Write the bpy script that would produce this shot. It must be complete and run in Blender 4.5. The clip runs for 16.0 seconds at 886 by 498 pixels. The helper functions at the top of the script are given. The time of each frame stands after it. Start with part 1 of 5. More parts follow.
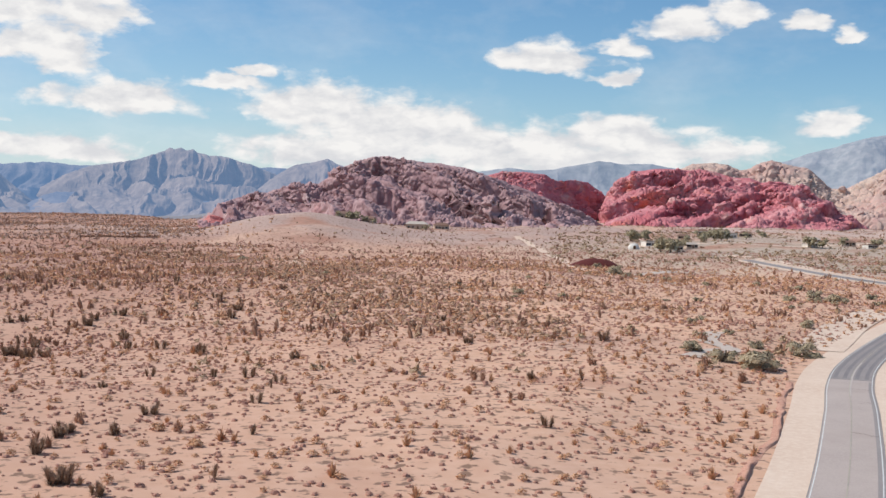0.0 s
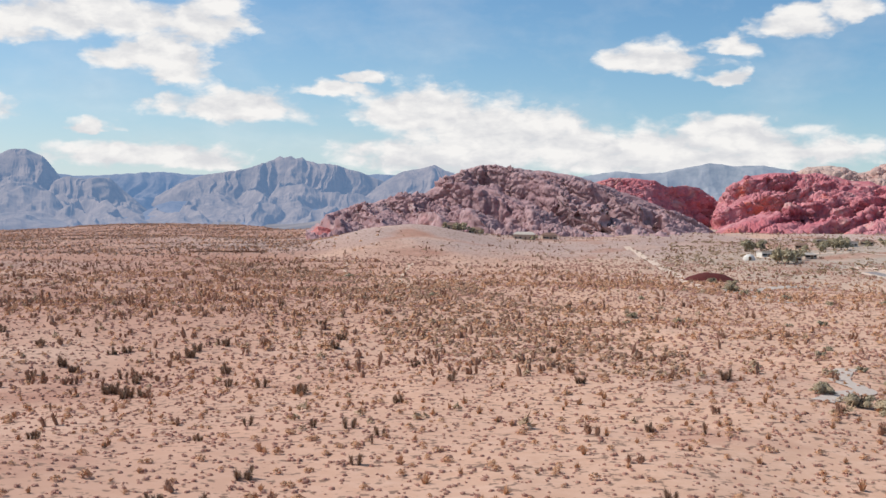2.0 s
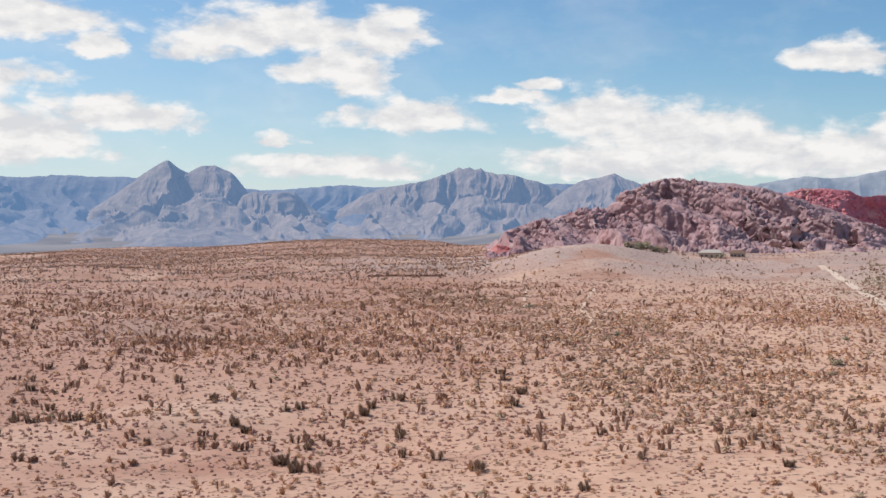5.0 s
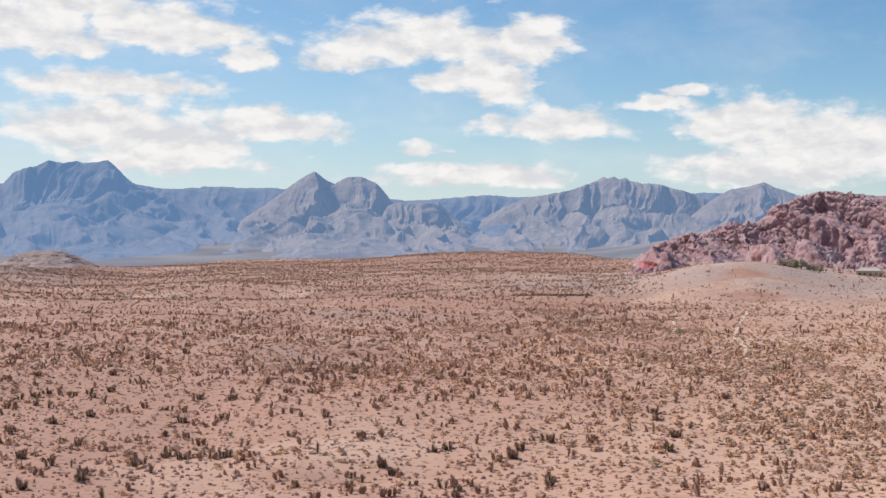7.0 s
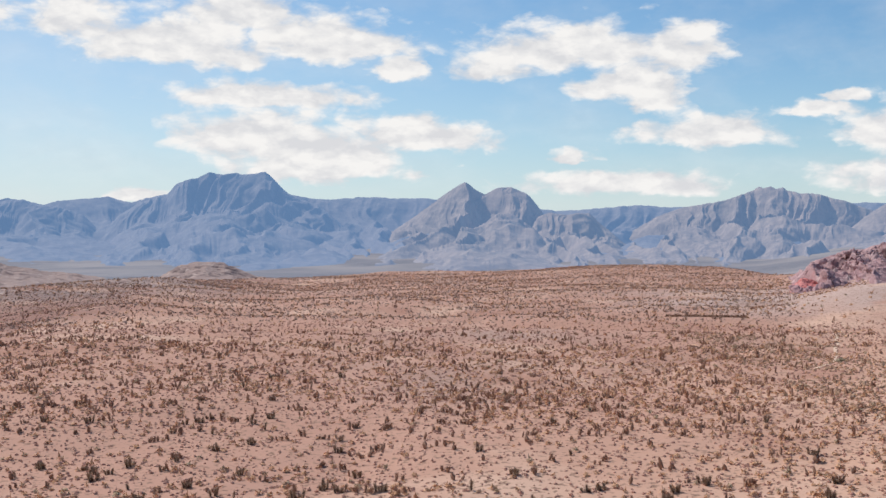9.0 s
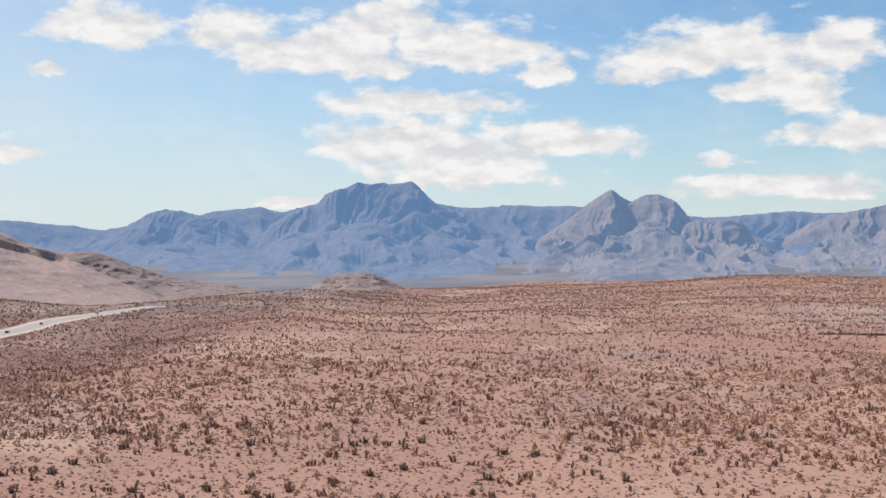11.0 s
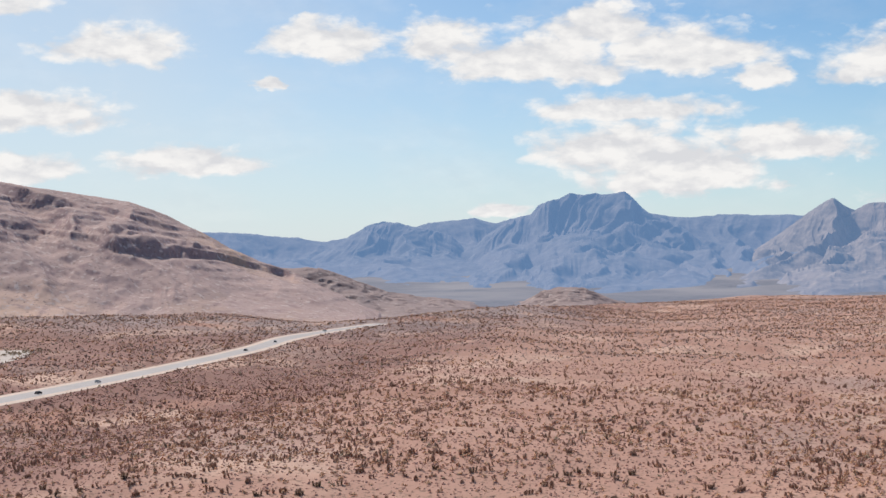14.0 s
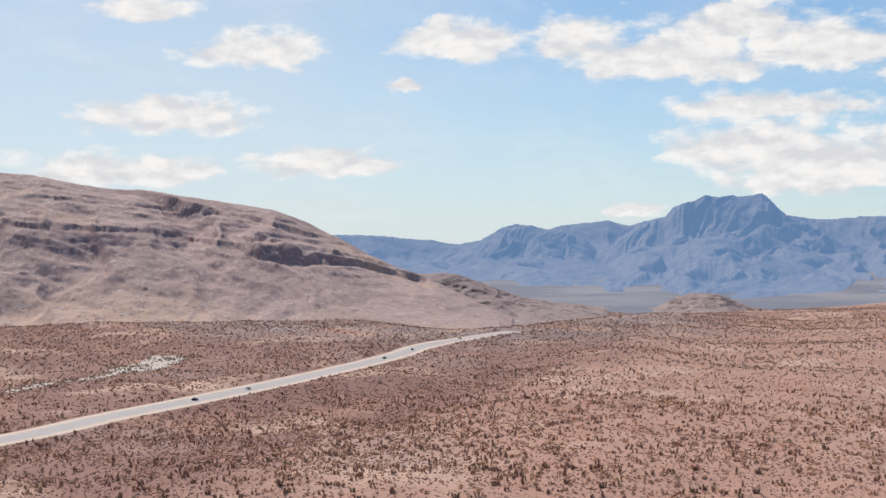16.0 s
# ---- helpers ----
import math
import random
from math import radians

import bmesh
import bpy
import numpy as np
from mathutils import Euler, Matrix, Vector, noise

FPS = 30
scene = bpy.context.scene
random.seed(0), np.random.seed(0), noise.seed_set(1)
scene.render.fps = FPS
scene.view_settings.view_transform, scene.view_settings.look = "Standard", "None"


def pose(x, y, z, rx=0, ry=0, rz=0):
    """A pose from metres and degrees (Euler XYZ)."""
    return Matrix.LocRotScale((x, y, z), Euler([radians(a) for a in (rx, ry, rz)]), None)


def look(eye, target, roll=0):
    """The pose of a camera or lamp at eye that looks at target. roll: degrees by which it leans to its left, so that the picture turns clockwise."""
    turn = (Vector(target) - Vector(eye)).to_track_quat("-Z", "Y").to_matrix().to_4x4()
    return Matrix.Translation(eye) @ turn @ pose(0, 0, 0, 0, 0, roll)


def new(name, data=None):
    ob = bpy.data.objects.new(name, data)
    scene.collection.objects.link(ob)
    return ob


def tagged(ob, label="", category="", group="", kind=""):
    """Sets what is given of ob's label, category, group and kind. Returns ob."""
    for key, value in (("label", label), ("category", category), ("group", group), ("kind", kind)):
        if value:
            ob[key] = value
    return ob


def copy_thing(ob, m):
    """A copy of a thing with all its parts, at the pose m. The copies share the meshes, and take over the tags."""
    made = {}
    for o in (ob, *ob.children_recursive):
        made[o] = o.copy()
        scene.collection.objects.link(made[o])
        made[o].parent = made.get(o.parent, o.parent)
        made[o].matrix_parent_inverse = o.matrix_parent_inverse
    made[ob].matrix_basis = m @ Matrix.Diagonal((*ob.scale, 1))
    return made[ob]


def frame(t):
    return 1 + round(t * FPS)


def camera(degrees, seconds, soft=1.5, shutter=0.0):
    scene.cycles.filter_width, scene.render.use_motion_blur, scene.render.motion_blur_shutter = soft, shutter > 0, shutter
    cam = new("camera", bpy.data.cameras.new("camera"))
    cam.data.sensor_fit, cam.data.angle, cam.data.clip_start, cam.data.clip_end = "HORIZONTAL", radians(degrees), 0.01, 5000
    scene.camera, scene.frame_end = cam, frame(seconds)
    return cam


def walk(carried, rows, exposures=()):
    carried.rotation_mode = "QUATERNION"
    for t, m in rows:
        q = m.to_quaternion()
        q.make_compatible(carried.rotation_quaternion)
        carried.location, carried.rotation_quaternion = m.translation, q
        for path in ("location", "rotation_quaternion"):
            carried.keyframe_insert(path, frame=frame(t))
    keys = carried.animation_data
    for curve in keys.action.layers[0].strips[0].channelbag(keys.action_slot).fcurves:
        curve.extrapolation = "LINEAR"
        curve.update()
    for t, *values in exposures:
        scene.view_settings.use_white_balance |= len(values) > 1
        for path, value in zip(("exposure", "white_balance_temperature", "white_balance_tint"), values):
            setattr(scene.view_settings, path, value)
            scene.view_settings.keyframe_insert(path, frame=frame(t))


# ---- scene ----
cam = camera(40.07, 16.0)

# seconds, place, turn to the left, tilt up, lean
PATH = [
    (0.0, -0.00, 0.00, 26.00, 0.001, -1.944, 1.329),
    (0.5, -0.17, 2.68, 27.23, 1.202, -1.930, 1.169),
    (1.0, -0.29, 5.45, 28.52, 2.449, -1.909, 1.023),
    (1.5, -0.38, 8.30, 29.87, 3.746, -1.879, 0.868),
    (2.0, -0.46, 11.25, 31.29, 5.076, -1.854, 0.699),
    (2.5, -0.59, 14.26, 32.76, 6.450, -1.836, 0.538),
    (3.0, -0.85, 17.31, 34.28, 7.821, -1.793, 0.364),
    (3.5, -1.27, 20.33, 35.83, 9.207, -1.750, 0.151),
    (4.0, -1.84, 23.23, 37.41, 10.584, -1.692, -0.030),
    (4.5, -2.55, 25.92, 39.01, 12.014, -1.627, -0.106),
    (5.0, -3.35, 28.35, 40.62, 13.527, -1.553, -0.108),
    (5.5, -4.20, 30.43, 42.25, 15.127, -1.470, -0.095),
    (6.0, -5.03, 32.10, 43.87, 16.801, -1.375, -0.109),
    (6.5, -5.79, 33.32, 45.50, 18.522, -1.267, -0.152),
    (7.0, -6.42, 34.06, 47.14, 20.261, -1.152, -0.191),
    (7.5, -6.86, 34.34, 48.81, 21.994, -1.042, -0.189),
    (8.0, -7.08, 34.20, 50.52, 23.758, -0.934, -0.135),
    (8.5, -7.08, 33.71, 52.26, 25.535, -0.839, -0.106),
    (9.0, -6.86, 32.87, 54.02, 27.327, -0.742, -0.093),
    (9.5, -6.41, 31.70, 55.79, 29.091, -0.652, -0.081),
    (10.0, -5.69, 30.16, 57.56, 30.816, -0.573, -0.108),
    (10.5, -4.67, 28.23, 59.34, 32.507, -0.500, -0.211),
    (11.0, -3.27, 25.87, 61.17, 34.182, -0.429, -0.380),
    (11.5, -1.46, 23.06, 63.05, 35.857, -0.354, -0.542),
    (12.0, 0.80, 19.79, 65.00, 37.539, -0.277, -0.608),
    (12.5, 3.52, 16.09, 67.00, 39.220, -0.205, -0.599),
    (13.0, 6.70, 12.04, 69.06, 40.876, -0.136, -0.596),
    (13.5, 10.31, 7.74, 71.17, 42.520, -0.068, -0.620),
    (14.0, 14.32, 3.28, 73.33, 44.177, -0.010, -0.617),
    (14.5, 18.68, -1.26, 75.56, 45.841, 0.028, -0.577),
    (15.0, 23.31, -5.84, 77.88, 47.444, 0.065, -0.589),
    (15.5, 28.18, -10.45, 80.28, 48.971, 0.058, -0.601),
    (16.0, 33.24, -15.08, 82.76, 50.438, 0.042, -0.554),
]
walk(cam, [(t, pose(x, y, z, 90 + tilt, 0, turn) @ pose(0, 0, 0, 0, 0, lean)) for t, x, y, z, turn, tilt, lean in PATH])

# ---- world, sun, exposure ----
SUN_AZ, SUN_EL = 80.0, 47.0   # degrees to the left of +y, and up
scene.view_settings.exposure = 0.0
sun_way = Vector((-math.sin(radians(SUN_AZ)) * math.cos(radians(SUN_EL)), math.cos(radians(SUN_AZ)) * math.cos(radians(SUN_EL)), math.sin(radians(SUN_EL))))
sun = new("sun", bpy.data.lights.new("sun", "SUN"))
sun.data.energy, sun.data.angle, sun.data.color = 4.0, radians(0.6), (1.0, 0.95, 0.88)
sun.matrix_world = look(sun_way * 100, (0, 0, 0))

# cumulus: turn to the left, height, half width, half height, in degrees
CLOUDS_EAST = [(-4.8, 6.9, 3.3, 0.8), (-8.1, 7.6, 1.2, 0.5), (-10.9, 8.4, 2.3, 0.8), (-13.2, 8.9, 1.6, 0.8), (-8.1, 6.1, 1.3, 0.4), (-16.6, 8.6, 1.1, 0.5),
               (-18.3, 7.9, 0.9, 0.4), (6.1, 4.4, 4.0, 1.3), (2.4, 3.5, 5.6, 1.4), (-8.2, 3.2, 4.2, 1.2), (-12.2, 2.7, 3.2, 0.7), (-17.4, 4.0, 1.7, 0.7),
               (-2.5, 2.8, 4.6, 1.1), (10.2, 5.5, 1.9, 0.4), (9.0, 6.1, 0.9, 0.3), (-5.5, 2.3, 8.0, 1.0), (4.0, 2.4, 7.0, 1.1)]
CLOUDS_NORTH = [(37.8, 8.2, 2.9, 1.2), (32.9, 8.7, 5.1, 1.3), (35.4, 6.3, 5.3, 0.8), (35.9, 4.4, 4.6, 1.4), (27.8, 4.4, 3.7, 0.9), (21.4, 8.4, 4.8, 1.3),
                (18.5, 6.7, 3.2, 1.1), (16.4, 8.2, 2.6, 1.4), (25.1, 7.6, 2.4, 0.8), (14.8, 4.5, 4.0, 1.0), (21.4, 3.5, 1.7, 0.4), (18.8, 2.2, 5.9, 0.7),
                (29.3, 7.5, 1.5, 0.7), (17.9, 6.1, 1.9, 0.8)]
CLOUDS_WEST = [(34.0, 3.9, 5.6, 1.2), (29.3, 4.6, 3.4, 0.9), (49.5, 9.5, 3.2, 1.2), (44.3, 9.5, 2.9, 1.2), (39.8, 8.6, 5.1, 1.4), (36.5, 10.2, 3.8, 1.2), (33.5, 2.9, 5.6, 0.9), (55.8, 4.0, 4.2, 0.8),
               (59.0, 9.1, 3.6, 1.1), (52.1, 7.7, 0.9, 0.4), (41.4, 1.7, 1.5, 0.4), (63.1, 6.1, 4.4, 1.1), (65.6, 3.6, 5.9, 0.9), (64.0, 10.9, 2.7, 0.8)]


def build_world():
    world = bpy.data.worlds.new("sky")
    scene.world = world
    world.use_nodes = True
    nt = world.node_tree
    nt.nodes.clear()
    N, L = nt.nodes.new, nt.links.new

    def math_node(op, a, b=None, c=None):
        n = N("ShaderNodeMath")
        n.operation = op
        for i, v in enumerate((a, b, c)):
            if v is None:
                continue
            if isinstance(v, (int, float)):
                n.inputs[i].default_value = v
            else:
                L(v, n.inputs[i])
        return n.outputs[0]

    sky = N("ShaderNodeTexSky")
    sky.sky_type, sky.sun_disc = "NISHITA", False
    sky.sun_elevation, sky.sun_rotation = radians(SUN_EL), radians(-SUN_AZ)
    sky.altitude, sky.air_density, sky.dust_density, sky.ozone_density = 1100, 1.0, 0.6, 2.2
    coord = N("ShaderNodeTexCoord").outputs["Generated"]
    sep = N("ShaderNodeSeparateXYZ")
    L(coord, sep.inputs[0])
    az = math_node("MULTIPLY", math_node("ARCTAN2", math_node("MULTIPLY", sep.outputs[0], -1.0), sep.outputs[1]), 57.2958)
    el = math_node("MULTIPLY", math_node("ARCSINE", sep.outputs[2]), 57.2958)
    flat = N("ShaderNodeCombineXYZ")
    L(az, flat.inputs[0])
    L(math_node("MULTIPLY", el, 2.0), flat.inputs[1])

    def noise_at(scale, detail, shift=(0, 0, 0), rough=0.6):
        add = N("ShaderNodeVectorMath")
        add.operation = "ADD"
        L(flat.outputs[0], add.inputs[0])
        add.inputs[1].default_value = shift
        n = N("ShaderNodeTexNoise")
        n.noise_dimensions = "2D"
        n.inputs["Scale"].default_value, n.inputs["Detail"].default_value, n.inputs["Roughness"].default_value = scale, detail, rough
        L(add.outputs[0], n.inputs["Vector"])
        return n

    # billowing edges
    warp = noise_at(0.55, 3)
    bend = N("ShaderNodeVectorMath")
    bend.operation = "MULTIPLY_ADD"
    L(warp.outputs["Color"], bend.inputs[0])
    bend.inputs[1].default_value, bend.inputs[2].default_value = (2.0, 0.8, 0), (-1.0, -0.4, 0)
    place = N("ShaderNodeCombineXYZ")
    L(az, place.inputs[0])
    L(el, place.inputs[1])
    moved = N("ShaderNodeVectorMath")
    moved.operation = "ADD"
    L(place.outputs[0], moved.inputs[0])
    L(bend.outputs[0], moved.inputs[1])
    nearest = None
    for a, e, w, h in CLOUDS_EAST + CLOUDS_NORTH + CLOUDS_WEST:
        off = N("ShaderNodeVectorMath")
        off.operation = "MULTIPLY_ADD"
        L(moved.outputs[0], off.inputs[0])
        off.inputs[1].default_value, off.inputs[2].default_value = (1 / w, 0.78 / h, 0), (-a / w, -0.78 * e / h, 0)
        under = N("ShaderNodeVectorMath")   # flatter below than above
        under.operation = "MULTIPLY"
        L(off.outputs[0], under.inputs[0])
        under.inputs[1].default_value = (-1, -1.8, 0)
        fold = N("ShaderNodeVectorMath")
        fold.operation = "MAXIMUM"
        L(off.outputs[0], fold.inputs[0])
        L(under.outputs[0], fold.inputs[1])
        far = N("ShaderNodeVectorMath")
        far.operation = "LENGTH"
        L(fold.outputs[0], far.inputs[0])
        nearest = far.outputs["Value"] if nearest is None else math_node("SMOOTH_MIN", nearest, far.outputs["Value"], 0.35)
    def billow(shift):
        """Rounded heaps of several sizes."""
        add = N("ShaderNodeVectorMath")
        add.operation = "ADD"
        L(flat.outputs[0], add.inputs[0])
        add.inputs[1].default_value = shift
        bent = N("ShaderNodeVectorMath")
        bent.operation = "ADD"
        L(add.outputs[0], bent.inputs[0])
        L(bend.outputs[0], bent.inputs[1])
        v = N("ShaderNodeTexVoronoi")
        v.voronoi_dimensions, v.feature = "2D", "SMOOTH_F1"
        v.inputs["Scale"].default_value, v.inputs["Detail"].default_value, v.inputs["Roughness"].default_value = 0.42, 3.0, 0.48
        v.inputs["Lacunarity"].default_value, v.inputs["Smoothness"].default_value = 2.3, 0.35
        L(bent.outputs[0], v.inputs["Vector"])
        return math_node("SUBTRACT", 1.0, v.outputs["Distance"])

    def heap(shift):
        """Billows on a broad uneven body."""
        broad = math_node("MULTIPLY", math_node("SUBTRACT", noise_at(0.5, 5, shift, 0.5).outputs[0], 0.5), 0.95)
        return math_node("ADD", broad, math_node("MULTIPLY", math_node("SUBTRACT", billow(shift), 0.30), 0.42))

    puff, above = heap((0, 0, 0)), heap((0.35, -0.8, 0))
    body = math_node("ADD", math_node("SUBTRACT", 1.0, nearest), puff)
    veil = math_node("MULTIPLY", math_node("SUBTRACT", noise_at(0.16, 5, (9, 4, 0)).outputs[0], 0.42), 1.2)
    ramp = N("ShaderNodeMapRange")
    ramp.interpolation_type = "SMOOTHSTEP"
    ramp.inputs["From Min"].default_value, ramp.inputs["From Max"].default_value = -0.12, 0.44
    L(body, ramp.inputs["Value"])
    thin = N("ShaderNodeClamp")
    L(math_node("MULTIPLY", veil, 0.45), thin.inputs[0])
    cover = math_node("MAXIMUM", ramp.outputs[0], thin.outputs[0])
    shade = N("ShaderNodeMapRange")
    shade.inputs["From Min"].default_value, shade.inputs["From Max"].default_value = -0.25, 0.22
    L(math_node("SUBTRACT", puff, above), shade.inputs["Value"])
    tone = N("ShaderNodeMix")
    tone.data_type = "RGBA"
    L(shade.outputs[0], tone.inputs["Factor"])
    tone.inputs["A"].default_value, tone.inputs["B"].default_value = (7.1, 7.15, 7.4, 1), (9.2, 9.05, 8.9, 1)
    # bluish white haze low over the horizon, and higher towards the sun
    toward = N("ShaderNodeMapRange")
    toward.inputs["From Min"].default_value, toward.inputs["From Max"].default_value = -15.0, 58.0
    toward.inputs["To Min"].default_value, toward.inputs["To Max"].default_value = -0.42, -0.035
    L(az, toward.inputs["Value"])
    fall = toward.outputs[0]
    hazy = math_node("MULTIPLY", math_node("POWER", 2.718, math_node("MULTIPLY", math_node("MAXIMUM", el, 0.0), fall)), 0.85)
    clear = N("ShaderNodeMix")
    clear.data_type, clear.blend_type = "RGBA", "MULTIPLY"
    clear.inputs["Factor"].default_value = 1.0
    L(sky.outputs[0], clear.inputs["A"])
    clear.inputs["B"].default_value = (0.70, 0.97, 1.10, 1)
    low = N("ShaderNodeMix")
    low.data_type = "RGBA"
    L(hazy, low.inputs["Factor"])
    L(clear.outputs["Result"], low.inputs["A"])
    low.inputs["B"].default_value = (7.0, 7.45, 7.75, 1)
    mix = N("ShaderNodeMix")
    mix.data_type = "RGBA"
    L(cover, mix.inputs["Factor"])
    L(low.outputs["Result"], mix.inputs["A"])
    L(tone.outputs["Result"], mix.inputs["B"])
    back = N("ShaderNodeBackground")
    back.inputs["Strength"].default_value = 0.1
    L(mix.outputs["Result"], back.inputs["Color"])
    L(back.outputs[0], N("ShaderNodeOutputWorld").inputs[0])


build_world()


# ---- materials ----
def material(name, colours, scale=1.0, rough=0.9, bump=0.3, fine=12.0, speck=None, haze_glow=None, distance=0.2, slope=None, west=None, hollow=None, patches=(), soils=()):
    """A procedural surface: two or three colours mixed by broad and fine noise, with relief. slope: a colour for flat ledges."""
    m = bpy.data.materials.new(name)
    m.use_nodes = True
    nt = m.node_tree
    N, L = nt.nodes.new, nt.links.new
    bsdf = nt.nodes["Principled BSDF"]
    bsdf.inputs["Roughness"].default_value = rough
    bsdf.inputs["Specular IOR Level"].default_value = 0.25
    coord = N("ShaderNodeTexCoord").outputs["Object"]

    def tex(s, detail=6, r=0.6):
        n = N("ShaderNodeTexNoise")
        n.inputs["Scale"].default_value, n.inputs["Detail"].default_value, n.inputs["Roughness"].default_value = s, detail, r
        L(coord, n.inputs["Vector"])
        return n.outputs[0]

    def mix(fac, a, b):
        n = N("ShaderNodeMix")
        n.data_type = "RGBA"
        if isinstance(fac, float):
            n.inputs["Factor"].default_value = fac
        else:
            L(fac, n.inputs["Factor"])
        for key, v in (("A", a), ("B", b)):
            if isinstance(v, tuple):
                n.inputs[key].default_value = (*v, 1)
            else:
                L(v, n.inputs[key])
        return n.outputs["Result"]

    def ramp(v, lo, hi):
        n = N("ShaderNodeMapRange")
        n.inputs["From Min"].default_value, n.inputs["From Max"].default_value = lo, hi
        L(v, n.inputs["Value"])
        return n.outputs[0]

    broad, grain = tex(scale), tex(scale * fine)
    col = mix(ramp(broad, 0.36, 0.64), colours[0], colours[1])
    if len(colours) > 2:
        col = mix(ramp(grain, 0.42, 0.72), col, colours[2])
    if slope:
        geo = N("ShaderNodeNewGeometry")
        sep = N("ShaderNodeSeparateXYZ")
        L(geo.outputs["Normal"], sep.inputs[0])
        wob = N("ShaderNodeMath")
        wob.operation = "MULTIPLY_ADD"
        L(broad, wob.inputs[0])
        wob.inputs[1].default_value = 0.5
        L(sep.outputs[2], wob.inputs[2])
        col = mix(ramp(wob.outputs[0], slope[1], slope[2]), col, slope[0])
    if west:
        # another soil takes over towards the west
        sep = N("ShaderNodeSeparateXYZ")
        L(coord, sep.inputs[0])
        wob = N("ShaderNodeMath")
        wob.operation = "MULTIPLY_ADD"
        L(broad, wob.inputs[0])
        wob.inputs[1].default_value = 420.0
        L(sep.outputs[0], wob.inputs[2])
        n = N("ShaderNodeMapRange")
        n.inputs["From Min"].default_value, n.inputs["From Max"].default_value = west[1], west[2]
        L(wob.outputs[0], n.inputs["Value"])
        col = mix(n.outputs[0], col, west[0])
    if hollow:
        # redder soil on one side of a line
        dot = N("ShaderNodeVectorMath")
        dot.operation = "DOT_PRODUCT"
        L(coord, dot.inputs[0])
        dot.inputs[1].default_value = hollow[1]
        wob = N("ShaderNodeMath")
        wob.operation = "MULTIPLY_ADD"
        L(broad, wob.inputs[0])
        wob.inputs[1].default_value = 130.0
        L(dot.outputs["Value"], wob.inputs[2])
        n = N("ShaderNodeMapRange")
        n.inputs["From Min"].default_value, n.inputs["From Max"].default_value = hollow[2], hollow[3]
        L(wob.outputs[0], n.inputs["Value"])
        col = mix(n.outputs[0], col, hollow[0])
    for colour, centre, radius, soft in soils:
        # other soil round a place, with a ragged edge
        off = N("ShaderNodeVectorMath")
        off.operation = "DISTANCE"
        L(coord, off.inputs[0])
        off.inputs[1].default_value = centre
        wob = N("ShaderNodeMath")
        wob.operation = "MULTIPLY_ADD"
        L(tex(0.02, 4, 0.6), wob.inputs[0])
        wob.inputs[1].default_value = soft * 2
        L(off.outputs["Value"], wob.inputs[2])
        col = mix(ramp(wob.outputs[0], radius + soft * 1.8, radius + soft * 0.2), col, colour)
    for colour, size, lo, hi in patches:
        col = mix(ramp(tex(size, 5, 0.55), lo, hi), col, colour)
    if speck:
        col = mix(ramp(tex(speck[1], 3), speck[2], speck[2] + 0.06), col, speck[0])
    L(col, bsdf.inputs["Base Color"])
    if bump:
        b = N("ShaderNodeBump")
        b.inputs["Strength"].default_value, b.inputs["Distance"].default_value = bump, distance
        L(grain, b.inputs["Height"])
        L(b.outputs[0], bsdf.inputs["Normal"])
    # even emission that stands in for the haze before far things
    if haze_glow:
        bsdf.inputs["Emission Color"].default_value, bsdf.inputs["Emission Strength"].default_value = (*haze_glow[0], 1), haze_glow[1]
    return m


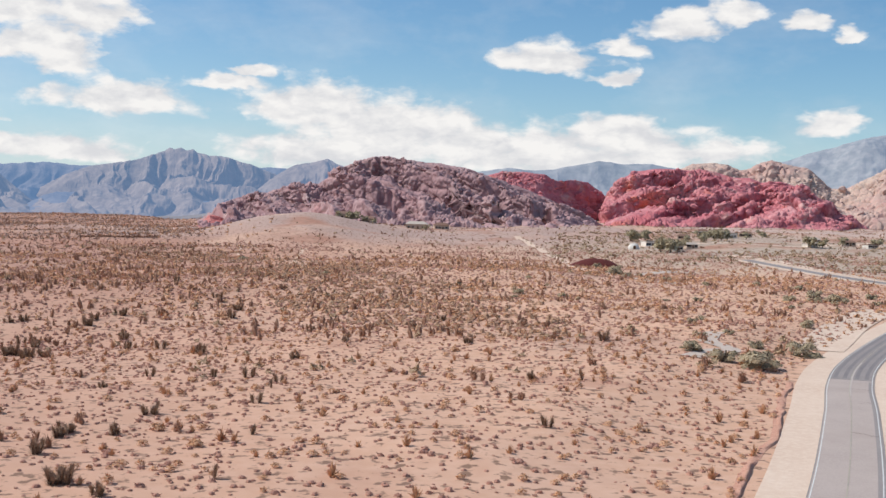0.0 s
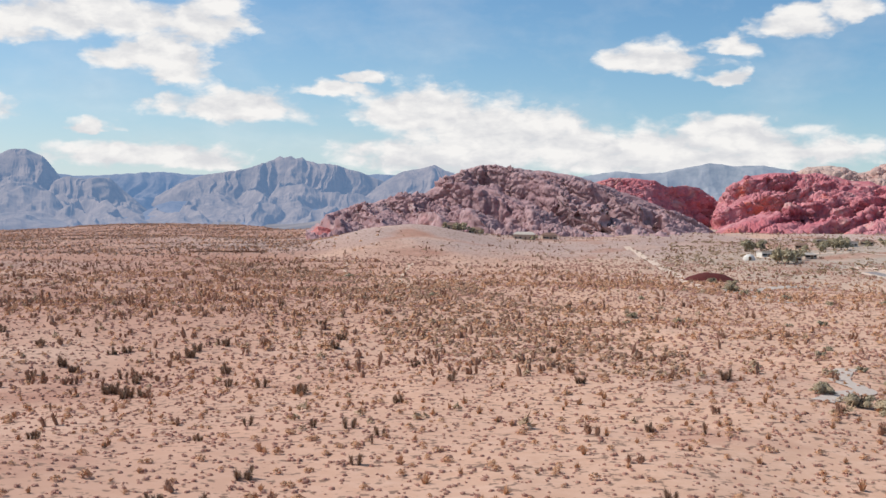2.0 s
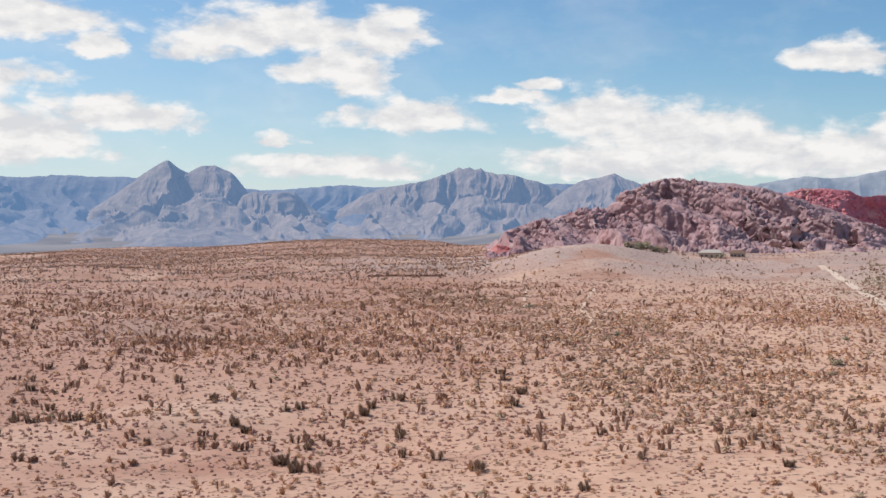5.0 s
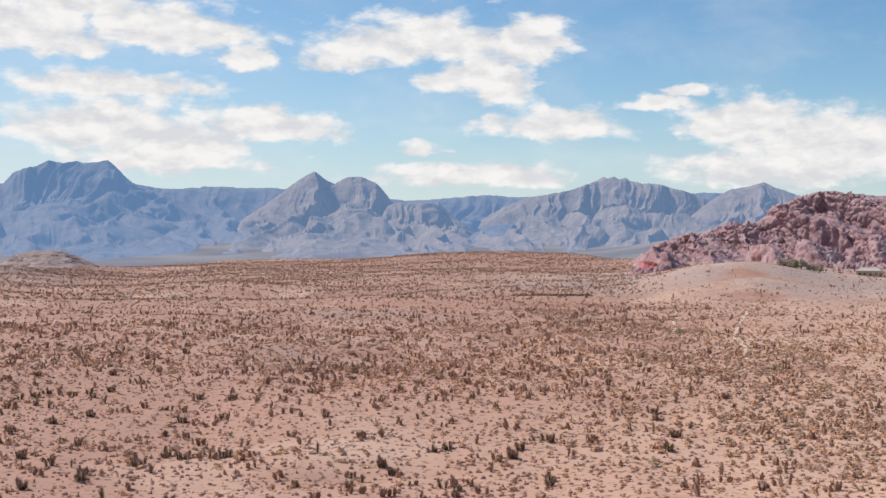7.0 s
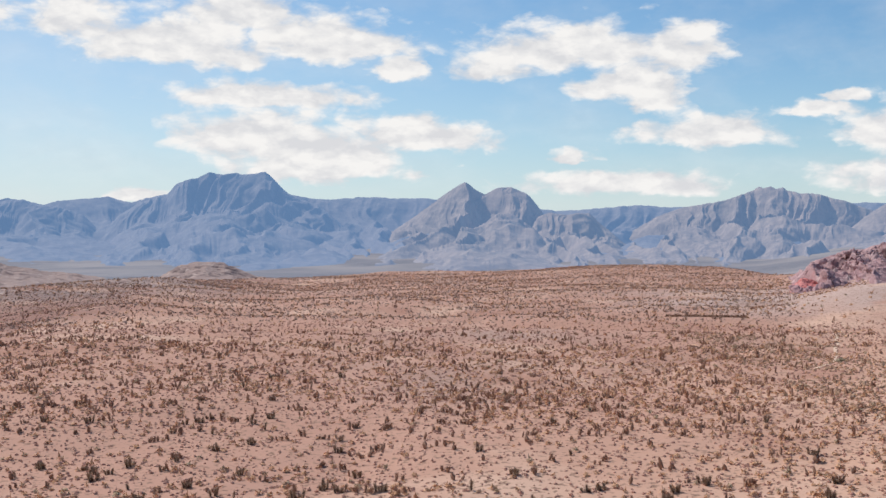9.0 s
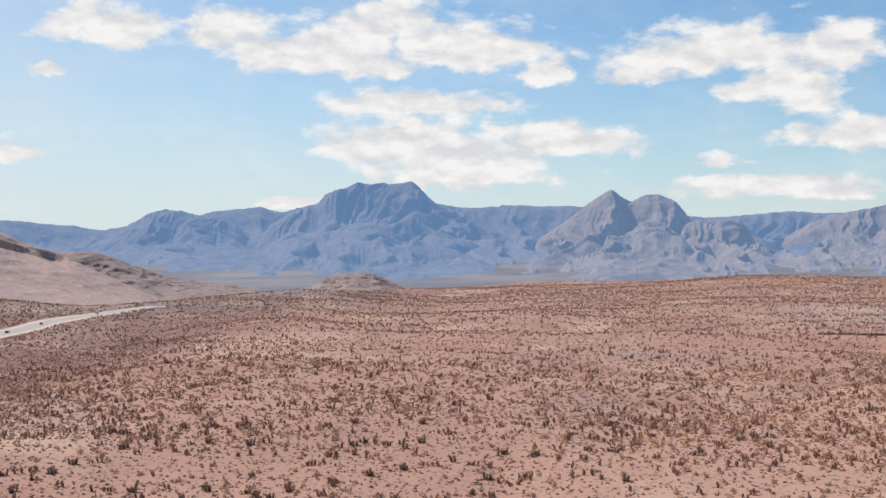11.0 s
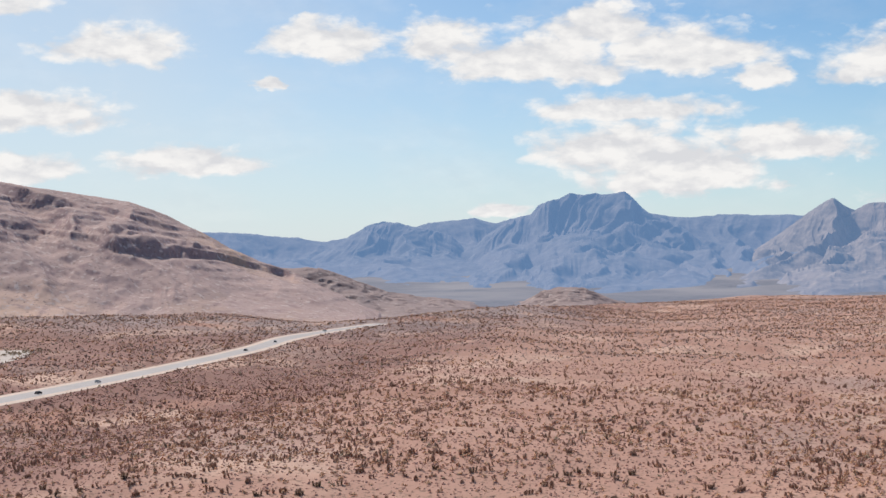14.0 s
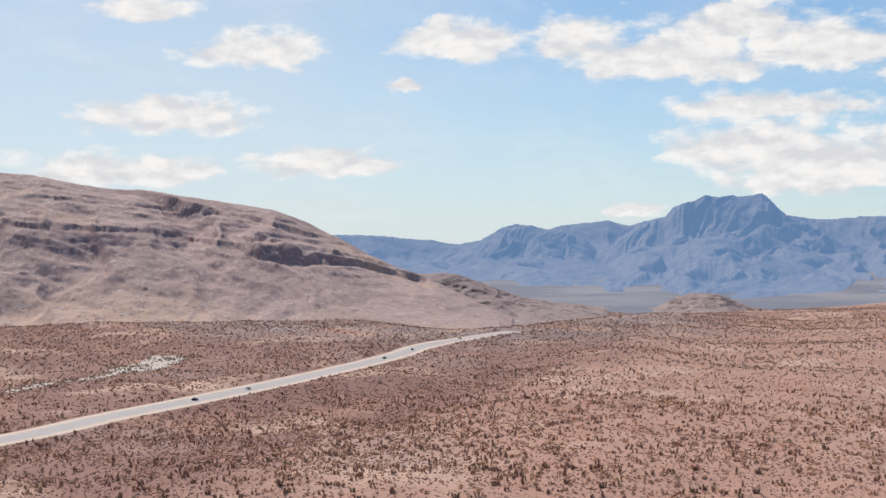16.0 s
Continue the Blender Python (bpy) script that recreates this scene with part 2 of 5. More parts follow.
M = {
    "sand": material("desert_sand", [(0.63, 0.395, 0.275), (0.57, 0.335, 0.23), (0.67, 0.435, 0.32)], 0.006, 0.95, 0.4, 60, west=((0.475, 0.266, 0.195), 230.0, 30.0), hollow=((0.31, 0.162, 0.125), (0.878, 0.478, 0.0), -100.0, -175.0), soils=(((0.34, 0.245, 0.22), (-1060.0, 860.0, 0.0), 330.0, 90.0), ((0.47, 0.375, 0.30), (260.0, 760.0, 5.0), 210.0, 90.0), ((0.55, 0.41, 0.35), (300.0, 1250.0, 8.0), 330.0, 110.0), ((0.48, 0.34, 0.29), (-60.0, 1030.0, 5.0), 260.0, 60.0)), patches=(((0.60, 0.385, 0.285), 0.013, 0.52, 0.66), ((0.43, 0.225, 0.16), 0.016, 0.55, 0.67), ((0.43, 0.28, 0.225), 0.006, 0.55, 0.70)), speck=((0.25, 0.15, 0.105), 0.55, 0.57)),
    "gravel": material("pale_gravel", [(0.69, 0.535, 0.425), (0.63, 0.465, 0.36), (0.74, 0.60, 0.49)], 0.05, 0.95, 0.4, 30),
    "wash_gravel": material("grey_wash_gravel", [(0.56, 0.465, 0.40), (0.49, 0.40, 0.34), (0.62, 0.53, 0.46)], 0.05, 0.95, 0.4, 30),
    "trail": material("dusty_footpath", [(0.66, 0.48, 0.36), (0.60, 0.41, 0.30), (0.70, 0.52, 0.40)], 0.08, 0.95, 0.3, 20),
    "asphalt": material("worn_asphalt", [(0.30, 0.265, 0.255), (0.25, 0.22, 0.215), (0.34, 0.305, 0.29)], 0.08, 0.85, 0.2, 40, distance=0.02),
    "old_asphalt": material("bleached_old_asphalt", [(0.45, 0.375, 0.34), (0.40, 0.33, 0.30), (0.49, 0.415, 0.375)], 0.11, 0.9, 0.2, 40, distance=0.02, patches=(((0.41, 0.335, 0.30), 0.05, 0.50, 0.70),)),
    "tyre_wear": material("tyre_polished_asphalt", [(0.225, 0.20, 0.20), (0.19, 0.17, 0.175), (0.26, 0.235, 0.23)], 0.1, 0.75, 0.1, 30, distance=0.02),
    "tar": material("tar_crack_seal", [(0.12, 0.10, 0.095), (0.09, 0.08, 0.075)], 0.5, 0.6, 0),
    "berm": material("red_gravel_berm", [(0.52, 0.28, 0.20), (0.42, 0.20, 0.145), (0.60, 0.38, 0.29)], 0.5, 0.95, 0.5, 8),
    "paint": material("white_road_paint", [(0.7, 0.7, 0.68), (0.6, 0.59, 0.57)], 0.5, 0.7, 0),
    "yellow": material("yellow_road_paint", [(0.45, 0.40, 0.31), (0.36, 0.325, 0.28)], 0.5, 0.7, 0),
    "mauve_rock": material("mauve_sandstone", [(0.40, 0.25, 0.26), (0.49, 0.335, 0.335), (0.31, 0.18, 0.195)], 0.012, 0.95, 0.8, 9, distance=2.0, patches=(((0.45, 0.22, 0.22), 0.017, 0.63, 0.74), ((0.27, 0.16, 0.175), 0.045, 0.56, 0.68), ((0.54, 0.40, 0.385), 0.03, 0.60, 0.70))),
    "red_rock": material("red_sandstone", [(0.54, 0.17, 0.195), (0.61, 0.30, 0.31), (0.43, 0.135, 0.165)], 0.010, 0.95, 0.8, 9, distance=2.0, patches=(((0.36, 0.09, 0.115), 0.022, 0.56, 0.68), ((0.62, 0.38, 0.35), 0.03, 0.60, 0.70), ((0.66, 0.20, 0.13), 0.016, 0.58, 0.68))),
    "ledge_rock": material("vermilion_sandstone", [(0.57, 0.17, 0.16), (0.62, 0.28, 0.26), (0.44, 0.12, 0.12)], 0.03, 0.95, 0.8, 9, distance=1.0),
    "tan_rock": material("tan_sandstone", [(0.60, 0.475, 0.40), (0.52, 0.32, 0.29), (0.44, 0.33, 0.29)], 0.014, 0.95, 0.8, 9, distance=3.0),
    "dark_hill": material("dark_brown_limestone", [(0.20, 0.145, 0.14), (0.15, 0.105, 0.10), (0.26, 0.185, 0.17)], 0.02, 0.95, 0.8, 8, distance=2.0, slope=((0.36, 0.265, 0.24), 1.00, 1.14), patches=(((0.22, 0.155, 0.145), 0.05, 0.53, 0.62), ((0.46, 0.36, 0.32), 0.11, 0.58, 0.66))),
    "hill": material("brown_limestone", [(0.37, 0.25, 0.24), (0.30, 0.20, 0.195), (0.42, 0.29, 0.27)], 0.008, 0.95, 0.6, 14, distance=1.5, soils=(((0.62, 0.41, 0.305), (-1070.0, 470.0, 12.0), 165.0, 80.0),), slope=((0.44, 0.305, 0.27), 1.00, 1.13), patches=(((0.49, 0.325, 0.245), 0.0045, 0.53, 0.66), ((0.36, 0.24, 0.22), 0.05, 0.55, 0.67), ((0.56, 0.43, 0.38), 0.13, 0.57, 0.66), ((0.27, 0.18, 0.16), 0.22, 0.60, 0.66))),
    # far rock and valley floor: bluish haze painted on as emission
    "range": material("hazed_limestone", [(0.11, 0.088, 0.08), (0.08, 0.066, 0.06), (0.145, 0.118, 0.10)], 0.003, 1.0, 0.5, 10, distance=8.0, haze_glow=((0.26, 0.49, 0.91), 0.385)),
    "range_gray": material("hazed_gray_limestone", [(0.24, 0.23, 0.22), (0.17, 0.175, 0.165), (0.33, 0.31, 0.29)], 0.003, 1.0, 0.5, 10, distance=8.0, haze_glow=((0.32, 0.52, 0.88), 0.25)),
    "range_pale": material("hazed_pale_sandstone", [(0.195, 0.145, 0.115), (0.13, 0.10, 0.08), (0.265, 0.20, 0.155)], 0.003, 1.0, 0.6, 10, distance=8.0, haze_glow=((0.28, 0.49, 0.88), 0.32)),
    "fan": material("hazed_valley_gravel", [(0.12, 0.094, 0.078), (0.085, 0.069, 0.06), (0.155, 0.125, 0.105)], 0.005, 1.0, 0.3, 12, distance=2.0, haze_glow=((0.36, 0.48, 0.74), 0.25), patches=(((0.21, 0.17, 0.14), 0.003, 0.44, 0.62),)),
    "pale_asphalt": material("sun_bleached_asphalt", [(0.50, 0.435, 0.405), (0.44, 0.385, 0.355), (0.54, 0.475, 0.44)], 0.05, 0.9, 0.2, 40, distance=0.02),
    "dry_shrub": material("dry_orange_shrub", [(0.63, 0.36, 0.21), (0.56, 0.30, 0.17), (0.67, 0.42, 0.265)], 0.3, 0.9, 0),
    "grey_shrub": material("grey_brown_shrub", [(0.47, 0.25, 0.19), (0.37, 0.195, 0.145), (0.52, 0.295, 0.22)], 0.3, 0.9, 0),
    "red_shrub": material("reddish_shrub", [(0.47, 0.255, 0.195), (0.38, 0.205, 0.155), (0.51, 0.29, 0.22)], 0.3, 0.9, 0),
    # greyer than the near shrubs: distance haze is put into this colour
    "far_shrub": material("haze_greyed_far_shrub", [(0.36, 0.255, 0.215), (0.29, 0.20, 0.17), (0.42, 0.305, 0.26)], 0.2, 0.9, 0),
    "thicket": material("olive_brown_brush", [(0.46, 0.295, 0.195), (0.38, 0.235, 0.155), (0.52, 0.34, 0.225)], 0.05, 0.9, 0),
    "sage": material("sage_green_shrub", [(0.47, 0.335, 0.215), (0.39, 0.27, 0.17), (0.53, 0.39, 0.26)], 0.15, 0.9, 0),
    "sage_leaf": material("sage_bush_leaf", [(0.47, 0.385, 0.26), (0.39, 0.315, 0.21), (0.53, 0.44, 0.305)], 0.5, 0.9, 0),
    "near_yucca": material("sunlit_yucca_leaf", [(0.36, 0.24, 0.17), (0.40, 0.27, 0.185), (0.30, 0.20, 0.14)], 0.6, 0.85, 0),
    "tree_leaf": material("dark_green_leaf", [(0.44, 0.375, 0.25), (0.36, 0.305, 0.20), (0.50, 0.43, 0.29)], 0.4, 0.8, 0),
    "bark": material("grey_bark", [(0.16, 0.12, 0.09), (0.12, 0.09, 0.07)], 2.0, 0.95, 0.3),
    "stucco": material("tan_stucco", [(0.52, 0.42, 0.34), (0.46, 0.36, 0.29)], 0.6, 0.95, 0.1),
    "white_wall": material("white_plaster", [(0.74, 0.70, 0.65), (0.66, 0.62, 0.57)], 0.6, 0.9, 0.1),
    "roof": material("brown_roof_tile", [(0.26, 0.16, 0.12), (0.20, 0.12, 0.09)], 1.0, 0.9, 0.3),
    "pale_roof": material("pale_roof", [(0.55, 0.48, 0.42), (0.48, 0.42, 0.36)], 1.0, 0.9, 0.2),
    "glass": material("dark_window_glass", [(0.03, 0.035, 0.04), (0.02, 0.025, 0.03)], 1.0, 0.1, 0),
    "door": material("brown_door", [(0.17, 0.10, 0.06), (0.13, 0.08, 0.05)], 1.0, 0.6, 0),
    "red_soil": material("red_soil", [(0.115, 0.026, 0.025), (0.085, 0.022, 0.02), (0.16, 0.042, 0.036)], 0.3, 0.95, 0.4),
    "tyre": material("black_rubber", [(0.02, 0.02, 0.02), (0.03, 0.03, 0.03)], 5.0, 0.9, 0),
    "car_dark": material("dark_car_paint", [(0.03, 0.03, 0.035), (0.025, 0.025, 0.03)], 1.0, 0.3, 0),
    "car_white": material("white_car_paint", [(0.72, 0.72, 0.71), (0.68, 0.68, 0.67)], 1.0, 0.3, 0),
    "car_grey": material("grey_car_paint", [(0.22, 0.22, 0.23), (0.20, 0.20, 0.21)], 1.0, 0.3, 0),
    "yucca_leaf": material("yucca_leaf", [(0.34, 0.185, 0.12), (0.39, 0.225, 0.15), (0.27, 0.145, 0.095)], 0.5, 0.8, 0),
    "yucca_trunk": material("yucca_trunk", [(0.18, 0.115, 0.08), (0.14, 0.09, 0.065)], 1.0, 0.95, 0.3),
}


# ---- noise on arrays ----
def hashed(i, j, seed):
    n = (i.astype(np.int64) * 374761393 + j.astype(np.int64) * 668265263 + seed * 1442695041) & 0xFFFFFFFF
    n = ((n ^ (n >> 13)) * 1274126177) & 0xFFFFFFFF
    return ((n ^ (n >> 16)) & 0xFFFFFF) / float(0xFFFFFF)


def vnoise(x, y, seed=0):
    i, j = np.floor(x), np.floor(y)
    u, v = x - i, y - j
    u, v = u * u * (3 - 2 * u), v * v * (3 - 2 * v)
    a, b, c, d = hashed(i, j, seed), hashed(i + 1, j, seed), hashed(i, j + 1, seed), hashed(i + 1, j + 1, seed)
    return (a + (b - a) * u) * (1 - v) + (c + (d - c) * u) * v


def fbm(x, y, octaves=4, seed=0, gain=0.5):
    total, amp, norm = 0.0, 1.0, 0.0
    for o in range(octaves):
        total, norm = total + amp * (vnoise(x, y, seed + o) - 0.5), norm + amp
        x, y, amp = x * 2.03 + 7.1, y * 2.03 + 3.7, amp * gain
    return 2 * total / norm


def ridged(x, y, octaves=4, seed=0):
    total, amp, norm = 0.0, 1.0, 0.0
    for o in range(octaves):
        total, norm = total + amp * (1 - np.abs(2 * vnoise(x, y, seed + o) - 1)), norm + amp
        x, y, amp = x * 2.03 + 7.1, y * 2.03 + 3.7, amp * 0.5
    return total / norm


def cells(x, y, seed=0):
    """Distances to the nearest and second nearest cell point, and a random value of the nearest cell."""
    i, j = np.floor(x), np.floor(y)
    f1, f2, who = np.full(x.shape, 9.0), np.full(x.shape, 9.0), np.zeros(x.shape)
    for di in (-1, 0, 1):
        for dj in (-1, 0, 1):
            px, py = i + di + hashed(i + di, j + dj, seed), j + dj + hashed(i + di, j + dj, seed + 31)
            d = np.hypot(px - x, py - y)
            who = np.where(d < f1, hashed(i + di, j + dj, seed + 57), who)
            f2 = np.minimum(np.maximum(d, f1), f2)
            f1 = np.minimum(d, f1)
    return f1, f2, who


def smooth(a, b, x):
    t = np.clip((x - a) / (b - a), 0, 1)
    return t * t * (3 - 2 * t)


def mesh_grid(name, pts, mat, closed=False):
    """A mesh over a grid of points (rows, columns, 3)."""
    r, c, _ = pts.shape
    idx = np.arange(r * c).reshape(r, c)
    if closed:
        idx = np.concatenate([idx, idx[:, :1]], 1)
    q = np.stack([idx[:-1, :-1], idx[:-1, 1:], idx[1:, 1:], idx[1:, :-1]], -1).reshape(-1, 4)
    return mesh_raw(name, pts.reshape(-1, 3), q, mat)


def mesh_raw(name, verts, faces, mat, flat=False):
    faces = np.asarray(faces)
    me = bpy.data.meshes.new(name)
    me.vertices.add(len(verts))
    me.vertices.foreach_set("co", np.asarray(verts, np.float32).ravel())
    k = faces.shape[1]
    me.loops.add(faces.size)
    me.loops.foreach_set("vertex_index", faces.astype(np.int32).ravel())
    me.polygons.add(len(faces))
    me.polygons.foreach_set("loop_start", (np.arange(len(faces)) * k).astype(np.int32))
    me.update(calc_edges=True)
    if not flat:
        me.shade_smooth()
    me.materials.append(mat)
    return me


def part(name, bm, mat, parent, label=""):
    me = bpy.data.meshes.new(name)
    bm.to_mesh(me)
    bm.free()
    me.materials.append(mat)
    ob = new(name, me)
    ob.parent = parent
    return tagged(ob, label)


# ---- the lie of the land ----
ROAD_EAST = [(18, 60), (38, 112), (54.6, 160), (64.4, 190), (75.2, 217), (95.5, 258), (128, 318), (164, 378), (184, 435), (176, 510), (172, 600), (168, 672)]
ROAD_WEST = [(-400, -60), (-445, 30), (-512, 178), (-553, 247), (-583, 306), (-640, 413), (-727, 560), (-774, 625), (-806, 682), (-823, 730), (-831, 765), (-834, 792)]
GRAVEL_FLAT = [(-756, 350), (-791, 386), (-820, 411), (-850, 432)]
WASH = [(-700, 248), (-735, 300), (-752, 345), (-795, 372), (-828, 412), (-842, 440)]


def spline(pts, n=14):
    p = np.array(pts, float)
    p = np.vstack([2 * p[0] - p[1], p, 2 * p[-1] - p[-2]])
    out = []
    for k in range(1, len(p) - 2):
        for t in np.linspace(0, 1, n, endpoint=False):
            a, b, c, d = p[k - 1], p[k], p[k + 1], p[k + 2]
            out.append(0.5 * (2 * b + (c - a) * t + (2 * a - 5 * b + 4 * c - d) * t * t + (3 * b - a - 3 * c + d) * t ** 3))
    return np.array(out + [p[-2]])


LINE_EAST, LINE_WEST, LINE_WASH = spline(ROAD_EAST), spline(ROAD_WEST), spline(WASH)


def off_line(x, y, line):
    """Distance from a line of points."""
    best = np.full(np.shape(x), 1e9)
    for k in range(len(line) - 1):
        a, d = line[k], line[k + 1] - line[k]
        t = np.clip(((x - a[0]) * d[0] + (y - a[1]) * d[1]) / (d @ d), 0, 1)
        best = np.minimum(best, np.hypot(x - a[0] - t * d[0], y - a[1] - t * d[1]))
    return best


def bump(x, y, cx, cy, sx, sy, turn=0.0):
    c, s = math.cos(radians(turn)), math.sin(radians(turn))
    u, v = (x - cx) * c + (y - cy) * s, -(x - cx) * s + (y - cy) * c
    return np.exp(-(u / sx) ** 2 - (v / sy) ** 2)


def crest_of(az):
    """How far off the top of the middle swell lies."""
    return np.interp(az, [7, 12, 15, 20, 30, 34, 37, 40, 43, 46, 50], [1080, 1500, 1850, 2000, 2050, 1950, 1650, 1420, 1250, 1150, 1120])


def lie(x, y):
    """The broad shape of the open ground."""
    x, y = np.asarray(x, float), np.asarray(y, float)
    r, az = np.hypot(x, y), np.degrees(np.arctan2(-x, y))
    z = -5.5 * bump(x, y, -85, 235, 70, 70)
    # a long swell east of the western road, with a hollow between
    e, f = (x + 445) * 0.878 + (y - 30) * 0.478, -(x + 445) * 0.478 + (y - 30) * 0.878
    z = z + (5.5 * np.exp(-((e - 310) / 110) ** 2) - 6.5 * np.exp(-((e - 100) / 62) ** 2)) * smooth(60, 260, f) * (1 - smooth(760, 1000, f))
    # the fans that rise to the red hills and to the brown hill
    z = z + 13.0 * smooth(560, 1230, r) * (1 - smooth(8, 13, az)) * smooth(-60, -30, az)
    z = z + 14.0 * bump(x, y, -104, 890, 58, 110)
    z = z + 9.0 * smooth(850, 1250, r) * smooth(48, 56, az) * (1 - smooth(110, 140, az))
    # the swell in the middle, farther off towards the west, then the valley behind it
    crest = crest_of(az)
    top = np.interp(az, [7, 12, 15, 17.5, 20, 25, 30, 34, 37, 40, 42.5, 46, 50], [0, 3, 4, 4, 1, -8, -11, -17, -8, 4, 5, 4, 0])
    z = z + top * np.clip((r - 500) / (crest - 500), 0, 1) * smooth(7, 14, az) * (1 - smooth(50, 60, az))
    return z - 20.0 * smooth(crest + 10, crest + 330, r) * smooth(8, 14, az) * (1 - smooth(48, 54, az))


def land(x, y):
    """Height of the open ground before roads are cut, with its swells and gullies."""
    x, y = np.asarray(x, float), np.asarray(y, float)
    gully = np.clip(1 - np.abs(fbm(x / 260 + 0.3 * fbm(x / 90, y / 90, 2, 3), y / 260, 2, 15)) * 9, 0, 1)
    return lie(x, y) + 4.5 * fbm(x / 210, y / 210, 3, 5) * smooth(60, 260, np.hypot(x, y)) + 1.2 * fbm(x / 36, y / 36, 3, 9) + 0.22 * fbm(x / 9 + y / 21, y / 11, 2, 19) * (1 - smooth(500, 700, np.hypot(x, y))) - 2.2 * gully


def ground_z(x, y):
    x, y = np.asarray(x, float), np.asarray(y, float)
    z = land(x, y)
    for line, level, half, ease in ((LINE_EAST, -0.4, 9.5, 26.0), (LINE_WEST, 0.0, 13.0, 9.0)):
        near = (x > line[:, 0].min() - 40) & (x < line[:, 0].max() + 40) & (y > line[:, 1].min() - 40) & (y < line[:, 1].max() + 40)
        d = np.full(x.shape, 1e9)
        if near.any():
            d[near] = off_line(x[near], y[near], line)
        z = z + (lie(x, y) + level - z) * (1 - smooth(half, half + ease, d)) * (d < 38)
    return z


RING_AZ = np.concatenate([np.linspace(-28, 80, 1000), np.linspace(81, 331, 120)])
RING_R = np.concatenate([[1.0, 20.0], np.geomspace(45, 1900, 440), np.geomspace(1930, 4850, 40)])
RINGS = np.meshgrid(np.radians(RING_AZ), RING_R)
RING_Z = ground_z((-np.sin(RINGS[0]) * RINGS[1]).ravel(), (np.cos(RINGS[0]) * RINGS[1]).ravel()).reshape(RINGS[0].shape)


def surface_z(x, y):
    """Height of the ground as built, between its rings and spokes."""
    x, y = np.asarray(x, float), np.asarray(y, float)
    r, az = np.hypot(x, y), np.degrees(np.arctan2(-x, y))
    i = np.clip(np.interp(r, RING_R, np.arange(len(RING_R))), 0, len(RING_R) - 1.001)
    j = np.clip(np.interp(np.where(az < -28, az + 360, az), RING_AZ, np.arange(len(RING_AZ))), 0, len(RING_AZ) - 1.001)
    a, b = i.astype(int), j.astype(int)
    u, v = i - a, j - b
    return (RING_Z[a, b] * (1 - v) + RING_Z[a, b + 1] * v) * (1 - u) + (RING_Z[a + 1, b] * (1 - v) + RING_Z[a + 1, b + 1] * v) * u


def build_ground():
    a, rr = RINGS
    x, y = -np.sin(a) * rr, np.cos(a) * rr
    pts = np.stack([x, y, RING_Z], -1)
    me = mesh_grid("ground", pts[:, ::-1], M["sand"], closed=True)
    tagged(new("ground", me), "pink sandy desert ground with small stones", "ground", kind="structure")


build_ground()


def ribbon(name, line, inner, outer, lift, mat):
    """A strip along a line between two offsets to the right of it."""
    d = np.gradient(line, axis=0)
    n = np.stack([d[:, 1], -d[:, 0]], -1) / np.linalg.norm(d, axis=1)[:, None]
    rows = []
    for k in range(9):
        o = inner + (outer - inner) * k / 8
        p = line + n * o
        rows.append(np.column_stack([p, surface_z(p[:, 0], p[:, 1]) + lift]))
    return mesh_grid(name, np.array(rows)[::-1], mat)


def build_road(name, line, half, label, top="asphalt", verge=4.5):
    shoulder = new(name + "_shoulder", ribbon("shoulder", line, -half - verge, half + verge + 0.5, 0.06, M["gravel"]))
    tagged(shoulder, "pale gravel shoulder along the " + label, "road shoulder", kind="structure")
    road = new(name, ribbon("road", line, -half, half, 0.12, M[top]))
    tagged(road, label, "road", kind="structure")
    for nm, o, mat in (("edge_line", -half + 0.25, "paint"), ("edge_line", half - 0.4, "paint"), ("centre_line", -0.1, "yellow")):
        s = new(nm, ribbon(nm, line, o, o + 0.12, 0.14, M[mat]))
        s.parent = road


build_road("road_east", LINE_EAST, 3.6, "worn two-lane asphalt road with white edge lines")
def road_wear():
    """Bleached old surface nearest, darker newer surface beyond it with tyre-worn strips, a faded centre streak and sealed cracks."""
    road = bpy.data.objects["road_east"]

    def strip(name, a, b, inner, outer, lift, mat):
        s = new(name, ribbon(name, LINE_EAST[a:b], inner, outer, lift, M[mat]))
        s.parent = road
    cut = 45
    strip("old_surface", 0, cut + 1, -3.45, 3.3, 0.126, "old_asphalt")
    for o in (-2.55, -1.05, 0.85, 2.35):
        strip("tyre_strip", cut + 1, 130, o - 0.32, o + 0.32, 0.126, "tyre_wear")
    strip("tyre_strip", 8, cut, 2.75, 3.2, 0.131, "asphalt")
    strip("centre_streak", 36, 58, 0.02, 0.24, 0.145, "pale_asphalt")
    rng = np.random.default_rng(31)
    for k in (14, 24, 33, 40, cut):
        p, way = LINE_EAST[k], LINE_EAST[k + 1] - LINE_EAST[k]
        way = way / np.linalg.norm(way)
        side = np.array([way[1], -way[0]])
        o = np.linspace(-3.2 if k == cut else rng.uniform(-0.5, 1.5), 3.2, 14)
        run = p + side * o[:, None] + way * np.cumsum(rng.normal(size=14) * (0.05 if k == cut else 0.3))[:, None]
        rows = np.array([np.column_stack([run + way * w, surface_z(run[:, 0], run[:, 1]) + 0.15]) for w in (-0.05, 0.05)])
        s = new("sealed_crack", mesh_grid("sealed_crack", rows[::-1], M["tar"]))
        s.parent = road


road_wear()


